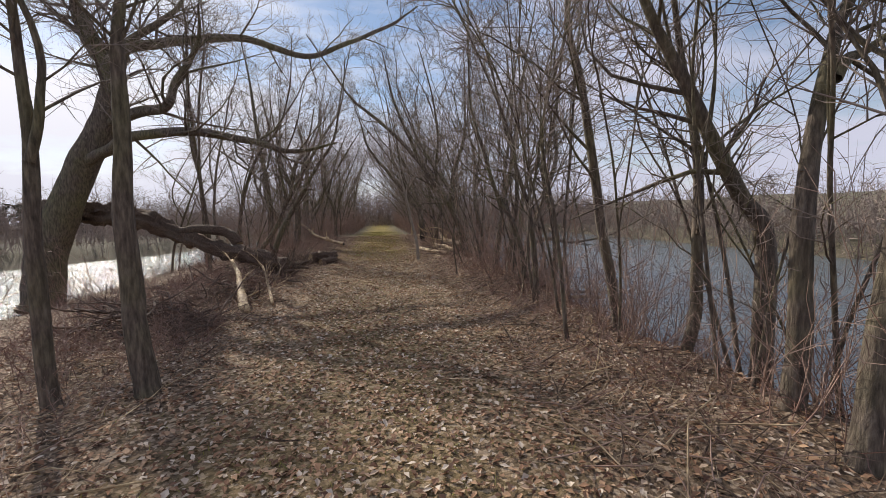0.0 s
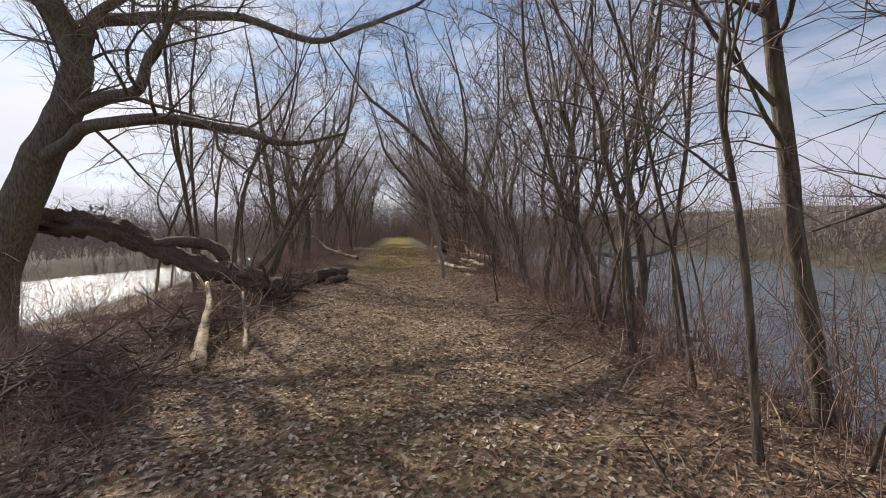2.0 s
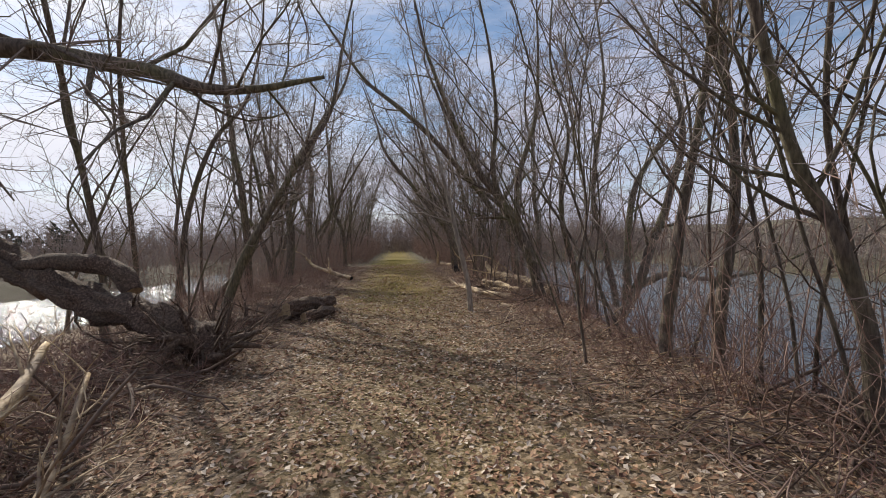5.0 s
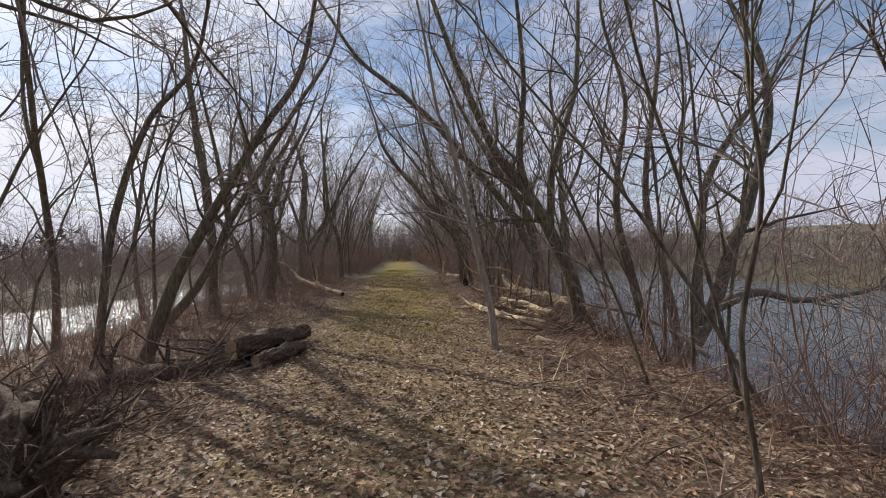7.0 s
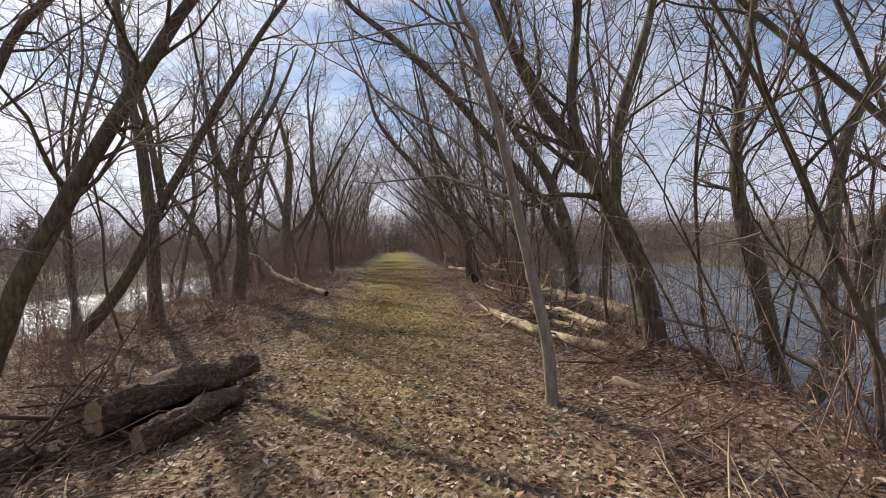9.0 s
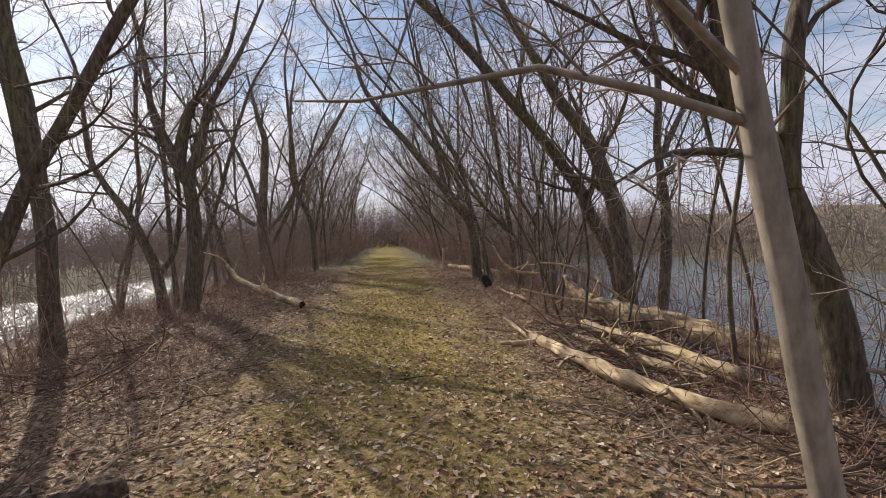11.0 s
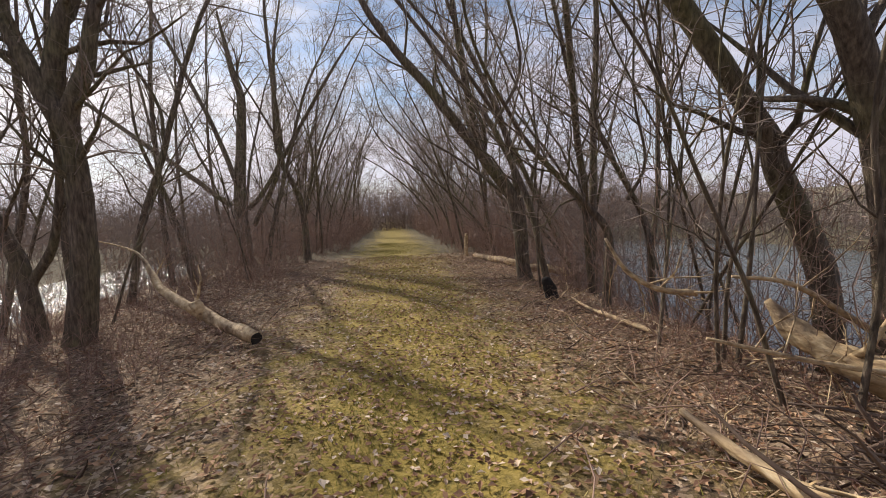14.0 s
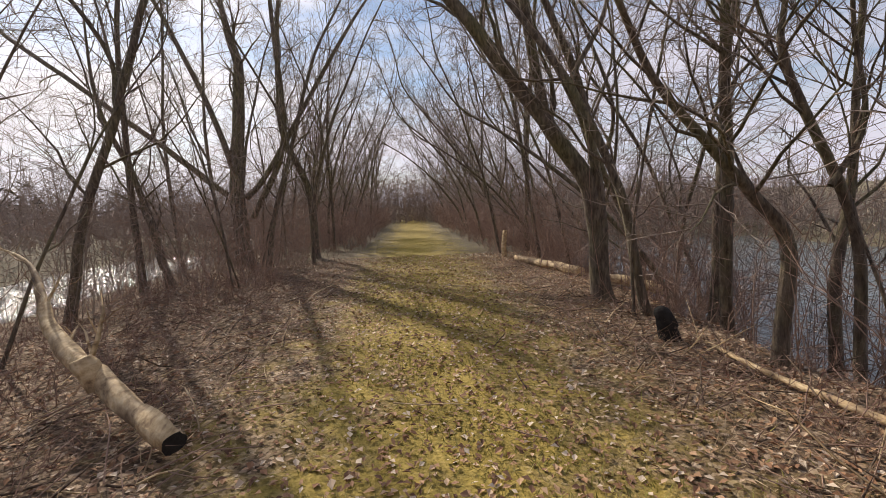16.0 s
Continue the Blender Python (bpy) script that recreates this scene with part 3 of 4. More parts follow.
bare_tree(0.263, [(-5.34, 33.45, -0.22), (-5.40, 33.45, 2.60), (-5.13, 33.45, 5.28)], [(-5.69, 33.40, 2.00), (-7.77, 33.40, 3.73), (-9.76, 33.40, 5.33), (-11.32, 33.40, 6.57)], [(-5.14, 33.40, 1.88), (-4.42, 33.40, 2.74), (-2.43, 33.40, 5.95)], [(-5.00, 33.40, 1.30), (-4.02, 33.40, 3.45), (-4.09, 33.40, 6.37), (-4.16, 33.40, 8.73)], [(-5.45, 33.40, 2.66), (-6.04, 33.40, 4.54), (-7.22, 33.40, 7.28)], stout=0.34)
bare_tree(0.102, [(-5.46, 29.60, -0.25), (-5.70, 29.60, 1.13), (-6.01, 29.60, 2.29)])
bare_tree(0.167, [(2.43, 26.60, -0.00), (2.18, 26.60, 1.71), (1.64, 26.60, 2.49), (0.80, 26.60, 3.59), (-0.10, 26.60, 4.69), (-0.71, 26.60, 5.64)], [(2.38, 26.55, 0.91), (2.26, 26.55, 1.96), (1.99, 26.55, 3.24), (1.47, 26.55, 4.41), (0.94, 26.55, 5.64)], [(1.52, 26.55, 2.67), (1.22, 26.55, 4.24), (1.05, 26.55, 5.64)])
bare_tree(0.162, [(4.20, 21.60, -0.75), (3.99, 21.60, 0.75), (3.48, 21.60, 1.70), (3.18, 21.60, 2.38), (1.05, 21.60, 4.97), (-0.42, 21.60, 6.28), (-1.12, 21.60, 6.87)])
bare_tree(0.185, [(3.71, 20.60, -0.36), (3.56, 20.60, 1.24), (3.37, 20.60, 2.14), (2.86, 20.60, 3.14), (2.23, 20.60, 4.03)])
bare_tree(0.112, [(4.28, 20.80, -0.80), (4.52, 20.80, 1.35), (4.39, 20.80, 2.52), (4.38, 20.80, 4.22)], [(4.44, 20.75, 2.65), (4.87, 20.75, 3.51), (5.06, 20.75, 4.22)])
bare_tree(0.056, [(3.49, 23.66, -0.19), (3.36, 23.66, 1.11), (2.79, 23.66, 2.21), (2.59, 23.66, 2.71), (2.60, 23.66, 3.06)], [(3.03, 23.61, 1.56), (3.30, 23.61, 2.11), (3.14, 23.61, 3.04)])
bare_tree(0.093, [(3.33, 25.33, -0.09), (3.32, 25.33, 1.63), (3.34, 25.33, 3.03), (3.39, 25.33, 3.80)])
bare_tree(0.077, [(2.77, 23.77, 0.00), (2.83, 23.77, 1.02), (2.46, 23.77, 1.53), (2.04, 23.77, 1.97), (1.44, 23.77, 2.71)])
bare_tree(0.071, [(3.90, 24.26, -0.52), (3.80, 24.26, 0.71), (3.90, 24.26, 1.56), (3.91, 24.26, 2.81)])
bare_tree(0.140, [(-3.38, 34.00, -0.00), (-3.53, 34.00, 2.20), (-4.18, 34.00, 3.90), (-4.16, 34.00, 6.65)])

# ---- fallen wood along the path ----
bare_tree(0.54, [(-9.0, 13.0, -0.3), (-8.74, 13.0, 0.72), (-8.3, 13.0, 1.74), (-7.73, 13.0, 3.01), (-7.04, 13.0, 4.28), (-6.78, 13.0, 5.35), (-7.25, 13.0, 6.28), (-7.45, 13.0, 6.77)],
          [(-6.75, 13.0, 5.2), (-6.6, 13.0, 5.5), (-6.31, 13.0, 6.17), (-5.42, 13.0, 6.81)],
          [(-6.5, 13.0, 5.7), (-6.38, 13.0, 5.98), (-5.55, 14.0, 6.61), (-4.0, 15.2, 7.14), (-2.41, 16.2, 7.0), (-0.98, 16.8, 7.69), (0.62, 17.5, 8.66)],
          [(-7.6, 12.95, 3.1), (-6.71, 12.4, 3.35), (-5.76, 11.8, 3.58), (-4.2, 11.5, 3.61), (-2.97, 11.4, 3.36), (-2.29, 11.3, 3.14)],
          [(-7.1, 12.95, 4.1), (-5.89, 12.6, 4.34), (-5.24, 12.3, 4.41), (-4.9, 12.2, 5.01), (-4.48, 12.0, 5.45)],
          tip=1.2, boughs=28, reach=2.7, first=0.5, stout=0.28, dense=(9, 10), label="large spreading bare tree with thick dark low limbs", group="bare trees along the path")

fallen("fallen_log", "dark weathered fallen trunk propped across the bank brush", "log",
       [(-9.75, 14.2, 1.95), (-8.89, 14.0, 1.83), (-7.64, 13.7, 1.75), (-6.48, 13.5, 1.58), (-5.54, 13.2, 1.13), (-4.42, 12.7, 0.78), (-3.26, 12.2, 0.5), (-2.56, 11.8, 0.25), (-2.35, 11.7, 0.05)],
       [0.27, 0.26, 0.25, 0.22, 0.19, 0.17, 0.17, 0.2, 0.17], DEAD, 26, 0.3, 12, 14, None, 0.75)
fallen("broken_limb", "dark broken limb stub arching over a fallen trunk", "branch",
       [(-5.6, 13.15, 1.25), (-4.99, 13.0, 1.3), (-4.43, 12.95, 1.24), (-4.07, 12.9, 1.08), (-3.9, 12.8, 0.85)], [0.1, 0.12, 0.13, 0.14, 0.13], DEAD, 9, 0.3, 4, 0, CUT)
rooty = random.Random(3)
for k in range(9):
    a = rooty.uniform(0, 6.28)
    fallen("torn_root", "dark torn root at a fallen trunk's end", "root",
           [(-2.55, 11.75, 0.22), (-2.55 + 0.3 * math.cos(a), 11.7 + 0.2 * math.sin(a), 0.3 + 0.12 * math.sin(a * 2)), (-2.5 + 0.6 * math.cos(a), 11.7 + 0.4 * math.sin(a), rooty.uniform(0.02, 0.5))],
           [0.09, 0.06, 0.02], DEAD, 6, 0.3, 3, 3)
fallen("dead_branch", "pale peeling dead branch leaning on brush", "branch",
       [(-2.25, 7.5, 0.06), (-2.6, 8.5, 0.22), (-2.96, 9.6, 0.4), (-3.35, 10.5, 0.62)], [0.07, 0.065, 0.05, 0.028], PALE, 16, 0.25, 8, 12, None, 0.35)
fallen("dead_branch", "pale forked dead branch in the brush", "branch",
       [(-2.0, 8.2, 0.03), (-2.2, 8.9, 0.2), (-2.5, 9.7, 0.55)], [0.03, 0.028, 0.015], PALE, 10, 0.25, 6, 12, None, 0.3)
STICKS = speckled("rotting_sticks", [(0.3, (0.06, 0.04, 0.03)), (0.7, (0.22, 0.155, 0.115))], 5, 0.9, 0.3)


def brush_pile(x, y, wide, deep, high, count, seed):
    """A heap of dead sticks and rotten branches."""
    rr = random.Random(seed)
    q = Mesher()
    for _ in range(count):
        a, d = rr.uniform(0, 6.28), rr.random() ** 0.6
        px_, py_ = x + wide * d * math.cos(a), y + deep * d * math.sin(a)
        c = Vector((px_, py_, ground_z(px_, py_) + high * (1 - d) * rr.random()))
        turn = rr.uniform(0, 6.28)
        line = bent(c, Vector((math.cos(turn), math.sin(turn), rr.uniform(-0.1, 0.35))), rr.uniform(0.3, 1.1), 4, 0.22, -0.04, rr)
        r = rr.choice((0.004, 0.005, 0.007, 0.01, 0.018))
        q.tube([p - Vector((x, y, 0)) for p in line], [r, r, r * 0.9, r * 0.7, r * 0.5], 4, 0.2)
    ob = new("brush_pile", q.mesh("brush_pile", STICKS))
    ob.location = (x, y, 0)
    tagged(ob, "heap of dark rotting sticks beside the path", "brush pile", "brush piles", "stuff")


for k, (x, y, wide, deep, high, count) in enumerate(((-3.3, 6.8, 1.1, 0.6, 0.55, 260), (-3.2, 9.0, 0.8, 1.0, 0.4, 200), (-3.4, 12.6, 0.9, 0.8, 0.5, 200), (2.5, 18.5, 0.8, 1.4, 0.25, 300),
                                                     (2.7, 15.7, 0.7, 0.8, 0.25, 80), (-3.7, 19.5, 0.8, 1.2, 0.15, 80), (2.7, 9.0, 0.7, 0.8, 0.2, 80), (-3.0, 10.8, 0.8, 0.7, 0.4, 90), (-2.6, 15.0, 0.6, 0.9, 0.35, 110))):
    brush_pile(x, y, wide, deep, high, count, 90 + k)
fallen("sawn_log", "dark sawn log with a brown cut end at the path's edge", "log",
       [(-2.33, 14.7, 0.24), (-2.1, 15.2, 0.23), (-1.86, 15.8, 0.2), (-1.7, 16.2, 0.17)], [0.115, 0.125, 0.12, 0.1], DEAD, 30, 0.3, 12, 0, CUT, 0.55)
fallen("sawn_log", "grey split log beside a larger sawn log", "log",
       [(-2.0, 14.62, 0.08), (-1.8, 15.0, 0.09), (-1.62, 15.5, 0.08)], [0.085, 0.095, 0.08], DEAD, 26, 0.3, 12, 0, CUT, 0.55)
fallen("sawn_log", "dark low log under larger sawn logs", "log",
       [(-2.5, 14.9, 0.08), (-2.25, 15.3, 0.09), (-1.9, 16.0, 0.08)], [0.1, 0.11, 0.09], DEAD, 22, 0.3, 10, 0, CUT, 0.55)
fallen("rotting_log", "dark rotting log in the leaf litter", "log",
       [(-3.9, 13.5, 0.06), (-3.3, 13.9, 0.1), (-2.75, 14.35, 0.08), (-2.4, 14.5, 0.04)], [0.1, 0.13, 0.12, 0.07], DEAD, 9, 0.45, 5, 4)
fallen("bare_log", "thick pale barkless log with a broken end", "log",
       [(2.66, 20.8, 0.66), (2.72, 20.62, 0.46), (2.85, 20.3, 0.28), (3.05, 19.9, 0.2), (3.35, 19.2, 0.15), (3.62, 18.5, 0.08), (3.85, 17.8, -0.05)], [0.03, 0.075, 0.105, 0.13, 0.15, 0.16, 0.165], PALE, 26, 0.3, 10, 4, None, 0.32)
fallen("bare_log", "pale smooth curved log lying along the path", "log",
       [(1.42, 20.1, 0.16), (1.5, 19.6, 0.09), (1.56, 19.1, 0.08), (1.66, 18.3, 0.09), (1.8, 17.5, 0.09), (2.05, 16.8, 0.08), (2.4, 16.35, 0.06)], [0.018, 0.042, 0.058, 0.066, 0.07, 0.07, 0.065], PALE, 20, 0.28, 9, 4, None, 0.3)
fallen("bare_log", "pale split log between two others", "log",
       [(2.25, 19.25, 0.2), (2.35, 18.8, 0.18), (2.55, 18.1, 0.16), (2.8, 17.2, 0.08)], [0.05, 0.065, 0.07, 0.065], PALE, 20, 0.3, 9, 4, None, 0.4)
fallen("bare_log", "grey-pale dead limb among larger logs", "log",
       [(2.05, 19.1, 0.08), (2.2, 18.5, 0.1), (2.3, 17.9, 0.08), (2.55, 17.3, 0.05)], [0.03, 0.05, 0.05, 0.04], PALE, 16, 0.3, 8, 5, None, 0.4)
fallen("branch_stub", "short pale side stub lying by a curved log", "branch",
       [(1.6, 19.0, 0.08), (1.35, 19.05, 0.05), (1.12, 19.15, 0.04)], [0.04, 0.035, 0.02], PALE, 7, 0.2)
fallen("bare_log", "weathered pale log in red-brown litter", "log",
       [(1.86, 15.30, 0.04), (1.98, 15.15, 0.01), (2.20, 15.00, -0.02)], [0.06, 0.065, 0.05], PALE, 8, 0.3)
for pts in ([(1.63, 21.50, 1.18), (1.78, 21.40, 0.88), (2.02, 21.30, 0.71), (2.34, 21.20, 0.67)], [(2.18, 20.6, 0.91), (2.69, 20.6, 0.82), (3.21, 20.5, 0.48), (3.5, 20.2, 0.2)],
            [(1.75, 20.3, 0.55), (2.4, 20.2, 0.38), (3.0, 19.9, 0.3)]):
    fallen("bleached_branch", "thin bleached dead branch on a fallen log", "branch", pts, [0.012, 0.02, 0.026, 0.03][:len(pts)], PALE, 6, 0.1, 4, 8)
limb = fallen("fallen_limb", "fallen limb with a sawn dark end and a pale break", "branch",
       [(-1.95, 22.75, 0.13), (-2.40, 23.10, 0.24), (-2.96, 23.50, 0.41), (-3.45, 23.90, 0.57), (-3.73, 24.20, 0.79), (-4.16, 24.60, 1.10), (-5.20, 25.20, 1.31)], [0.07, 0.075, 0.07, 0.055, 0.042, 0.016, 0.008], PALE, 18, 0.25, 6, 5, CHAR, 0.25)
stub = fallen("broken_stub", "pale splintered break", "", [(-2.73, 23.30, 0.28), (-2.78, 23.30, 0.43), (-2.81, 23.30, 0.51)], [0.07, 0.08, 0.06], PALE, 12, 0.25, 4, 0, None, 0.3)
stub.location = stub.location - limb.location
stub.parent = limb
fallen("charred_stump", "small black charred stump beside the path", "stump", [(2.23, 24.56, -0.04), (2.21, 24.56, 0.14), (2.14, 24.55, 0.27), (2.1, 24.55, 0.34)], [0.13, 0.11, 0.09, 0.05], CHAR, 9, 0.35)
fallen("fallen_pole", "long thin fallen pole in the litter", "branch", [(2.46, 24.3, 0.04), (2.36, 23.5, 0.06), (2.44, 22.75, 0.05), (2.55, 22.0, 0.04)], [0.018, 0.025, 0.03, 0.03], PALE, 7, 0.15)
fallen("white_post", "short white birch stub standing upright", "stump", [(2.14, 32.4, -0.04), (2.13, 32.4, 0.3), (2.16, 32.4, 0.75)], [0.08, 0.07, 0.06], PALE, 8, 0.15)
fallen("bare_log", "pale log lying behind a leaning tree", "log", [(2.25, 31.5, 0.08), (2.61, 29.9, 0.1), (2.9, 28.7, 0.09)], [0.08, 0.09, 0.1], PALE, 8, 0.2)
fallen("bare_log", "pale log lying behind a leaning tree", "log", [(2.75, 27.9, 0.1), (3.2, 27.5, 0.1), (3.6, 27.0, 0.02)], [0.09, 0.1, 0.1], PALE, 8, 0.2)
fallen("dead_branch", "pale fallen branch lying across the bank", "branch", [(2.16, 8.95, -0.10), (2.96, 8.85, -0.13), (3.45, 8.75, -0.23), (4.40, 8.60, -0.27)], [0.016, 0.026, 0.03, 0.034], PALE, 7, 0.15, 4, 5)
fallen("dead_branch", "grey fallen branch lying across the bank", "branch", [(2.50, 9.25, -0.20), (3.20, 9.15, -0.18), (3.88, 9.00, -0.20), (4.72, 8.85, -0.23)], [0.012, 0.018, 0.022, 0.024], TWIG, 6, 0.15, 4, 5)
fallen("dead_branch", "long dead branch slanting down the bank", "branch", [(3.0, 16.4, 0.4), (3.8, 16.0, 0.22), (4.2, 15.5, -0.02), (4.4, 15.0, -0.3)], [0.018, 0.03, 0.035, 0.04], TWIG, 6, 0.15, 4, 6)

# ---- woods further along: repeats of a few bare trees ----
def grown(seed, height, lean, r, dense=(6, 9), boughs=12, reach=1.7, label="slender bare tree in the woods along the path", group="slender bare trees of the wood"):
    rr = random.Random(seed)
    pts, p, d = [(0, 0, 0)], Vector((0, 0, 0)), Vector((lean * 0.3, 0, 1)).normalized()
    for i in range(5):
        d = (d + Vector((lean * 0.28 + rr.gauss(0, 0.08), rr.gauss(0, 0.1), 0.05))).normalized()
        p = p + d * height / 5
        pts.append(tuple(p))
    mid = Vector(pts[2])
    limb = [tuple(mid), tuple(mid + Vector((rr.uniform(-0.6, 0.6), rr.uniform(-0.3, 0.3), 1.1))), tuple(mid + Vector((rr.uniform(-1.3, 1.3), rr.uniform(-0.6, 0.6), 2.8)))]
    return bare_tree(r, pts, limb, tip=2.0, boughs=boughs, reach=reach, first=0.25, dense=dense, label=label, group=group)


wood_rng = random.Random(21)
prototypes = [(grown(31, 5.5, -0.9, 0.053), 3.4, 33.5), (grown(32, 6.0, -0.55, 0.062), 4.6, 31.0), (grown(33, 6.5, -0.2, 0.056), 3.8, 38.0),
              (grown(34, 6.0, 0.25, 0.062), -3.8, 38.5), (grown(35, 5.0, 0.5, 0.050), -3.6, 40.0), (grown(36, 6.5, 0.05, 0.068), -5.4, 43.0)]
tall_right = [(grown(37, 8.5, -0.5, 0.085, boughs=17, reach=2.2), 4.3, 28.4), (grown(38, 9.0, -0.28, 0.08, boughs=17, reach=2.2), 4.7, 36.0)]
tall_left = [(grown(39, 8.0, 0.3, 0.085, boughs=17, reach=2.2), -5.6, 27.0), (grown(40, 8.5, -0.05, 0.08, boughs=17, reach=2.2), -6.6, 35.5)]
for proto, px_, py_ in prototypes + tall_right + tall_left:
    proto.location = (px_, py_, ground_z(px_, py_) - 0.06)


def plant(x, y, right):
    src = wood_rng.choice(prototypes[:3] if right else prototypes[3:])[0]
    s = wood_rng.uniform(0.75, 1.25)
    copy_thing(src, pose(x, y, ground_z(x, y) - 0.06, 0, 0, wood_rng.uniform(-50, 50))).scale = (s, s, s * wood_rng.uniform(0.9, 1.15))


for i in range(21):
    y = 26 + 38 * (i / 21) ** 1.1 + wood_rng.uniform(-0.5, 0.5)
    plant(2.3 + abs(wood_rng.gauss(0.4, 1.3)), y, True)
    plant(-2.9 - abs(wood_rng.gauss(0.3, 1.5)), y + 6.0, False)
for i in range(13):
    for side, kinds, near in ((1, tall_right, 3.0), (-1, tall_left, 4.0)):
        x, y = side * (near + 3.0 * wood_rng.random() ** 1.3), 24 + 38 * (i + wood_rng.random()) / 13
        s = wood_rng.uniform(0.7, 1.1)
        copy_thing(wood_rng.choice(kinds)[0], pose(x, y, ground_z(x, y) - 0.06, 0, 0, wood_rng.uniform(-60, 60))).scale = (s, s, s)
for x, y in ((-5.2, 14.3), (-6.0, 20.0), (-6.8, 25.5), (-7.2, 16.3), (-6.6, 17.8), (-7.6, 22.5), (-8.0, 27.5), (-8.2, 19.2)):
    plant(x, y, False)

# ---- thin saplings crowding the banks ----
def slim(seed, height, lean, r):
    ob = grown(seed, height, lean, r, (4, 6), 8, 1.0, "thin leafless sapling on the bank", "thin bank saplings")
    return ob


slims = [slim(81, 4.6, -0.15, 0.024), slim(82, 5.2, 0.1, 0.028), slim(83, 3.8, -0.4, 0.02), slim(84, 4.4, 0.25, 0.022)]
slim_rng = random.Random(17)
for k, (sx, sy) in enumerate(((2.5, 6.2), (2.9, 9.9), (2.35, 13.1), (3.0, 19.5))):
    slims[k].location = (sx, sy, ground_z(sx, sy) - 0.04)
for k in range(64):
    right = k % 4 != 3
    y = 2.8 + 25 * slim_rng.random() ** 1.3 if right else 13 + 24 * slim_rng.random()
    x = 2.3 + 1.5 * slim_rng.random() if right else -3.4 - 3 * slim_rng.random()
    s = slim_rng.uniform(0.75, 1.25)
    copy_thing(slim_rng.choice(slims), pose(x, y, ground_z(x, y) - 0.04, slim_rng.gauss(0, 5), slim_rng.gauss(0, 6), slim_rng.uniform(0, 360))).scale = (s, s, s)

# ---- brush on the banks ----
def brush_clump(seed, tall, stems, spread, label, name):
    rr = random.Random(seed)
    q = Mesher()
    for _ in range(stems):
        a, d = rr.uniform(0, 6.28), spread * rr.random() ** 0.6
        start = Vector((math.cos(a) * d, math.sin(a) * d, -0.05))
        line = bent(start, Vector((rr.gauss(0, 0.28), rr.gauss(0, 0.28), 1)), tall * rr.uniform(0.45, 1.1), 5, 0.16, 0.03, rr)
        r = rr.uniform(0.0035, 0.007) * (0.7 + 0.25 * tall)
        rad = [r * (1 - 0.16 * j) for j in range(6)]
        q.tube(line, rad, 3)
        ramify(q, q, line, rad, rr, 2, 10, min(0.6, tall * 0.36), 0.12)
    return tagged(new(name, q.mesh(name, BRUSH)), label, "shrub", "bank brush")


low = [brush_clump(50 + k, 0.7, 8, 0.45, "low tangle of red-brown leafless brush", "brush") for k in range(3)]
mid_ = [brush_clump(60 + k, 1.7, 9, 0.5, "leafless red-brown thicket shrub", "shrub") for k in range(3)]
tall_ = [brush_clump(70 + k, 3.1, 4, 0.3, "clump of tall thin leafless saplings", "sapling_clump") for k in range(3)]
brush_rng = random.Random(5)
places = []
for i in range(45):   # the tangle round the fallen trunk
    places.append((low, -2.5 - abs(brush_rng.gauss(0.4, 1.4)), 5.2 + 9 * brush_rng.random(), 0.6, 1.1))
for i in range(16):
    places.append((mid_, -3.8 - abs(brush_rng.gauss(0.6, 1.6)), 7.5 + 7 * brush_rng.random(), 0.35, 0.7))
for i in range(85):
    if i % 5 < 3:
        places.append((low, 2.0 + abs(brush_rng.gauss(0.2, 0.7)), 2.5 + 34 * brush_rng.random(), 0.4, 0.9))
    places.append((low, -2.4 - abs(brush_rng.gauss(0.3, 1.7)), 2.5 + 34 * brush_rng.random(), 0.5, 1.0))
for i in range(60):
    if i % 3 == 0:
        places.append((mid_, 2.5 + 1.5 * brush_rng.random(), 2.2 + 8 * brush_rng.random(), 0.6, 1.1))
        places.append((tall_, 2.35 + 1.5 * brush_rng.random(), 2.4 + 8 * brush_rng.random(), 0.6, 1.1))
    if i % 5 < 3:
        places.append((mid_, 2.85 + abs(brush_rng.gauss(0.2, 0.6)), 5 + 41 * brush_rng.random(), 0.6, 1.2))
    if i % 2:
        places.append((mid_, -3.4 - abs(brush_rng.gauss(0.4, 1.0)), 14 + 33 * brush_rng.random(), 0.3, 0.6))
for i in range(16):
    places.append((mid_, 2.2 + abs(brush_rng.gauss(0.2, 1.2)), 26 + 34 * brush_rng.random(), 0.9, 1.6))
    places.append((mid_, -2.9 - abs(brush_rng.gauss(0.3, 1.6)), 28 + 32 * brush_rng.random(), 0.9, 1.6))
for i in range(38):
    places.append((tall_, 2.6 + abs(brush_rng.gauss(0.2, 0.6)), 5.5 + 30 * brush_rng.random(), 0.7, 1.3))
for i in range(40):
    places.append((tall_, -3.6 - abs(brush_rng.gauss(0.3, 1.8)), 13 + 32 * brush_rng.random(), 0.6, 1.2))
used = set()
for kinds, x, y, s0, s1 in places:
    src = brush_rng.choice(kinds)
    s = brush_rng.uniform(s0, s1)
    m = pose(x, y, ground_z(x, y), 0, 0, brush_rng.uniform(0, 360))
    if src.name in used:
        copy_thing(src, m).scale = (s, s, s)
    else:
        used.add(src.name)
        src.matrix_basis = m

BRAMBLE = speckled("bramble_stem", [(0.3, (0.1, 0.05, 0.042)), (0.7, (0.3, 0.17, 0.13))], 6, 0.8, 0.2)


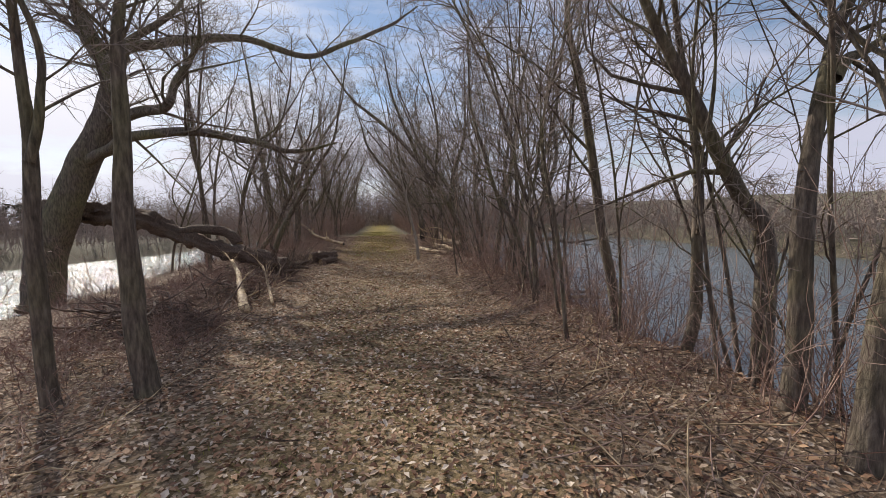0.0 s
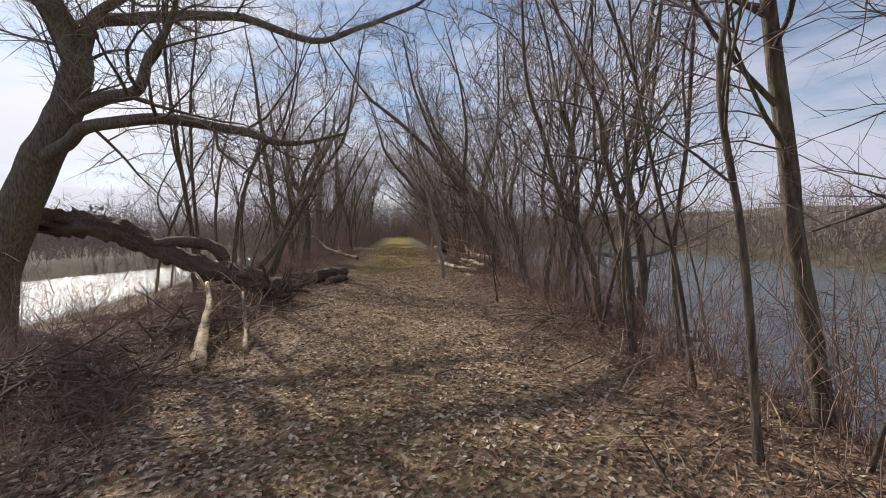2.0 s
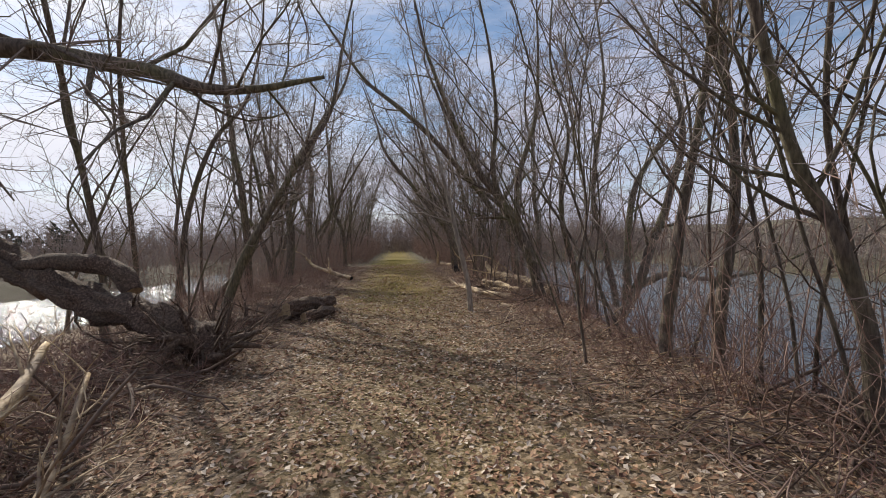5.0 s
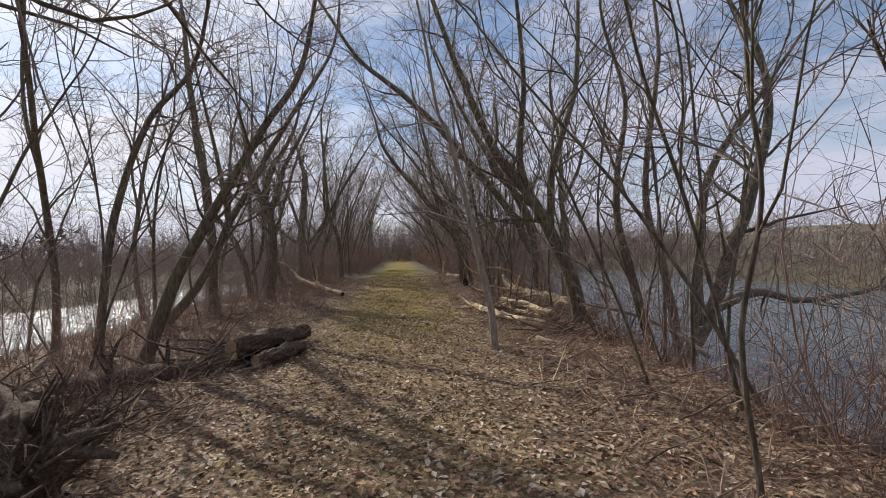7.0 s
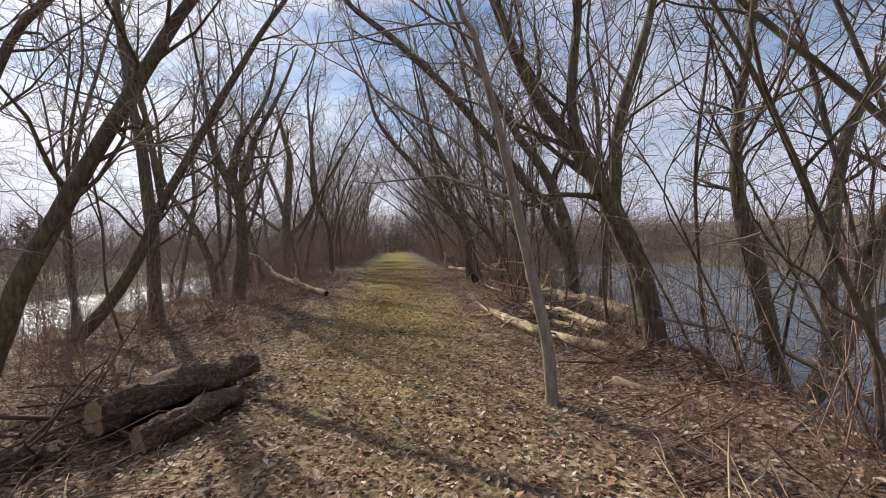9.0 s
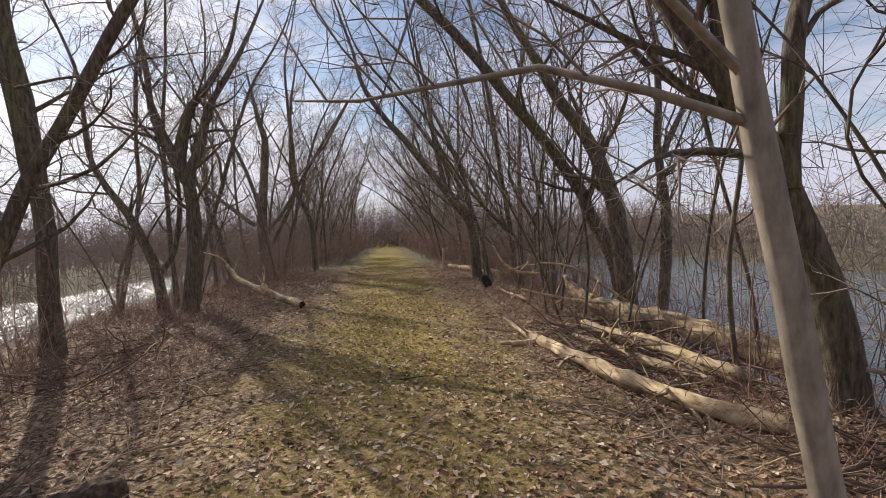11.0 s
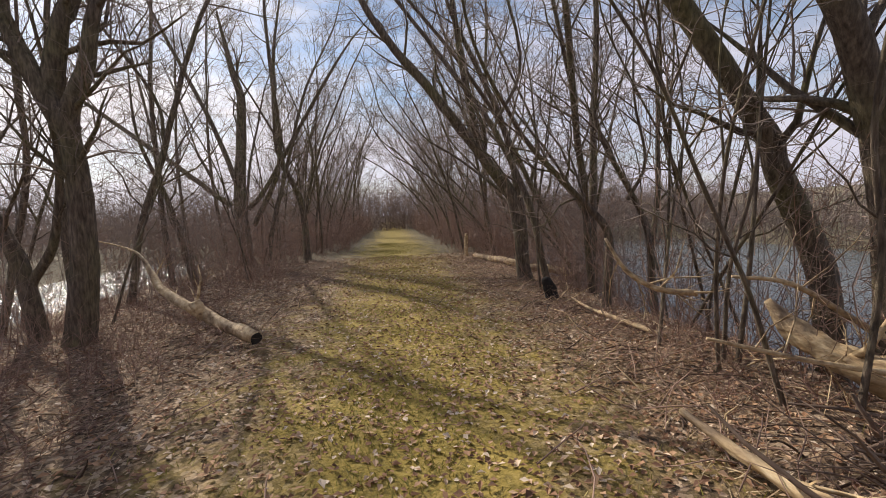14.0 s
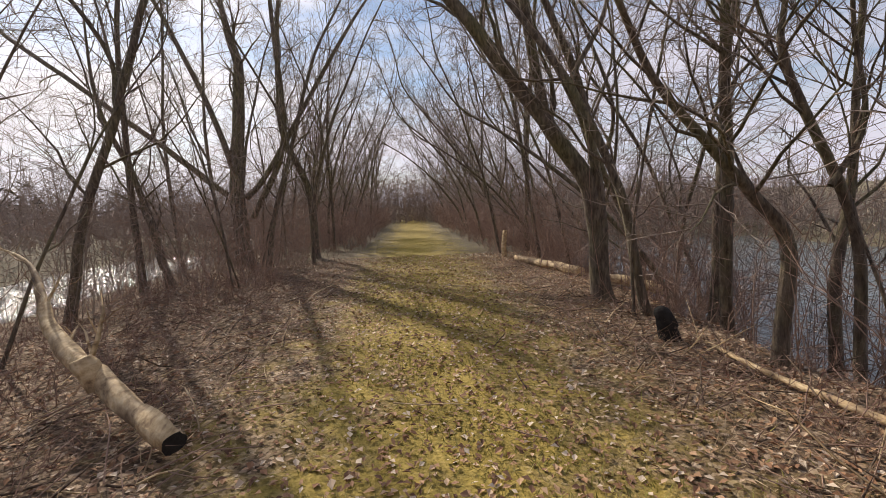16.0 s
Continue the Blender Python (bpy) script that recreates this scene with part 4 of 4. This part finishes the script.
def bramble_tangle(x0, x1, y0, y1, count, high, seed):
    """Arching red-brown canes with short side twigs, tangled over the bank."""
    rr = random.Random(seed)
    q = Mesher()
    for _ in range(count):
        x, y = x0 + (x1 - x0) * rr.random() ** 0.8, rr.uniform(y0, y1)
        thick = 0.55 + 0.9 * noise.noise(Vector((x * 0.7, y * 0.7, seed)))
        a = rr.uniform(0, 6.28)
        line = bent(Vector((x, y, ground_z(x, y) - 0.02)), Vector((math.cos(a), math.sin(a), rr.uniform(0.5, 1.8))), high * rr.uniform(0.7, 1.9) * max(0.35, thick), 4, 0.22, -0.2, rr)
        r = rr.uniform(0.002, 0.0045)
        q.tube(line, [r, r, r * 0.9, r * 0.7, r * 0.4], 3)
        ramify(q, q, line, [r] * 5, rr, 2, 5, 0.28, 0.15)
    tagged(new("bramble_tangle", q.mesh("bramble_tangle", BRAMBLE)), "tangle of thin red-brown bramble canes on the bank", "brambles", kind="stuff")


bramble_tangle(1.9, 3.4, 2.5, 10, 430, 0.45, 101)
bramble_tangle(1.85, 3.4, 10, 24, 700, 0.42, 102)
bramble_tangle(-2.2, -5.0, 4.5, 13.5, 1000, 0.6, 103)
bramble_tangle(-2.4, -6.0, 15, 30, 800, 0.5, 104)
bramble_tangle(-4.5, -8.5, 8, 34, 700, 0.45, 105)

# ---- leaf litter, grass and loose sticks ----
lit = random.Random(11)
q = Mesher()
for _ in range(98000):
    y = 0.5 + 33 * lit.random() ** 1.1
    x = lit.gauss(0, 2.0) - 0.1 if lit.random() < 0.6 else lit.uniform(-5.5, 3.4)
    if x < -7 or x > 3.7:
        continue
    inside = -1.9 < x < 1.35
    if inside and y > 15 and lit.random() < 0.28 * min(1, (y - 15) / 5):
        continue
    z = ground_z(x, y) + lit.uniform(0.004, 0.022)
    a, size = lit.uniform(0, 6.28), lit.uniform(0.013, 0.034)
    u = Vector((math.cos(a), math.sin(a), lit.gauss(0, 0.25)))
    w = Vector((-math.sin(a), math.cos(a), lit.gauss(0, 0.25))) * lit.uniform(0.45, 0.75)
    c = Vector((x, y, z))
    k = len(q.v)
    curl = Vector((0, 0, size * lit.uniform(0.1, 0.5)))
    q.v += [c - u * size, c + w * size + curl, c + u * size, c - w * size + curl]
    q.f += [(k, k + 1, k + 2), (k, k + 2, k + 3)]
    sh = min(1, max(0, lit.gauss(0.52, 0.36)))
    q.shade += [sh, sh]
tagged(new("leaf_litter", q.mesh("leaf_litter", LEAF, False)), "dry brown fallen leaves covering the ground", "leaves", kind="stuff")

q = Mesher()
for _ in range(90000):
    y = 0.5 + 40 * lit.random()
    x = lit.gauss(-0.25, 0.85)
    patch = noise.noise(Vector((x * 0.9, y * 0.9, 9)))
    if lit.random() > (0.1 + 0.88 * smooth((y - 13) / 6)) * (0.55 + 1.1 * patch):
        continue
    z = ground_z(x, y)
    a, h = lit.uniform(0, 6.28), lit.uniform(0.02, 0.055)
    s = Vector((math.cos(a), math.sin(a), 0)) * 0.004
    top = Vector((lit.gauss(0, 0.03), lit.gauss(0, 0.03), h))
    k = len(q.v)
    c = Vector((x, y, z))
    q.v += [c - s, c + s, c + top]
    q.f.append((k, k + 1, k + 2))
    q.shade.append(min(1, max(0, lit.gauss(0.45 + 0.3 * (0.5 - patch) * 0.5, 0.2))))
tagged(new("grass", q.mesh("grass", GRASS, False)), "short mossy yellow-green grass on the track", "grass", kind="stuff")

q = Mesher()
for _ in range(30000):
    x = 1.25 + abs(lit.gauss(0.15, 0.85)) if lit.random() < 0.5 else -1.8 - abs(lit.gauss(0.2, 1.6))
    y = 1.5 + 31 * lit.random()
    c = Vector((x, y, ground_z(x, y) + 0.004))
    a, length = lit.uniform(0, 6.28), lit.uniform(0.06, 0.24)
    way = Vector((math.cos(a), math.sin(a), lit.uniform(0.05, 1.0))).normalized() * length
    s = Vector((-math.sin(a), math.cos(a), 0.3)) * lit.uniform(0.0018, 0.004)
    k = len(q.v)
    q.v += [c - s, c + s, c + way]
    q.f.append((k, k + 1, k + 2))
    q.shade.append(min(1, max(0, lit.gauss(0.5, 0.28))))
tagged(new("dry_stalks", q.mesh("dry_stalks", STRAW, False)), "dry brown grass stalks lying in the litter", "dead grass", kind="stuff")


def scatter_sticks(name, label, count, mat, size, thick, seed, spread):
    """Dead sticks and stalks lying in the litter beside the path."""
    rr = random.Random(seed)
    q = Mesher()
    for _ in range(count):
        x = 1.3 + abs(rr.gauss(0.2, 0.85)) if rr.random() < 0.5 else -1.9 - abs(rr.gauss(0.2, spread))
        if rr.random() < 0.04:
            x = rr.uniform(-1.8, 1.4)
        y = 0.8 + 30 * rr.random()
        c = Vector((x, y, ground_z(x, y) + 0.015))
        a, length = rr.gauss(0.6, 1.2), size * rr.uniform(0.3, 1.2)
        line = bent(c, Vector((math.cos(a), math.sin(a), rr.uniform(0, 0.4))), length, 3, 0.18, -0.03, rr)
        r = thick * rr.uniform(0.5, 1.3)
        q.tube(line, [r, r, r * 0.8, r * 0.6], 3)
    tagged(new(name, q.mesh(name, mat)), label, "sticks", kind="stuff")


scatter_sticks("loose_sticks", "thin brown dead sticks scattered in the litter", 2600, BRUSH, 0.6, 0.005, 41, 1.7)
scatter_sticks("bleached_sticks", "bleached dead sticks and stalks on the banks", 420, PALE, 0.75, 0.007, 42, 1.4)
scatter_sticks("dark_sticks", "dark rotting sticks on the banks", 800, DEAD, 0.55, 0.007, 43, 1.8)
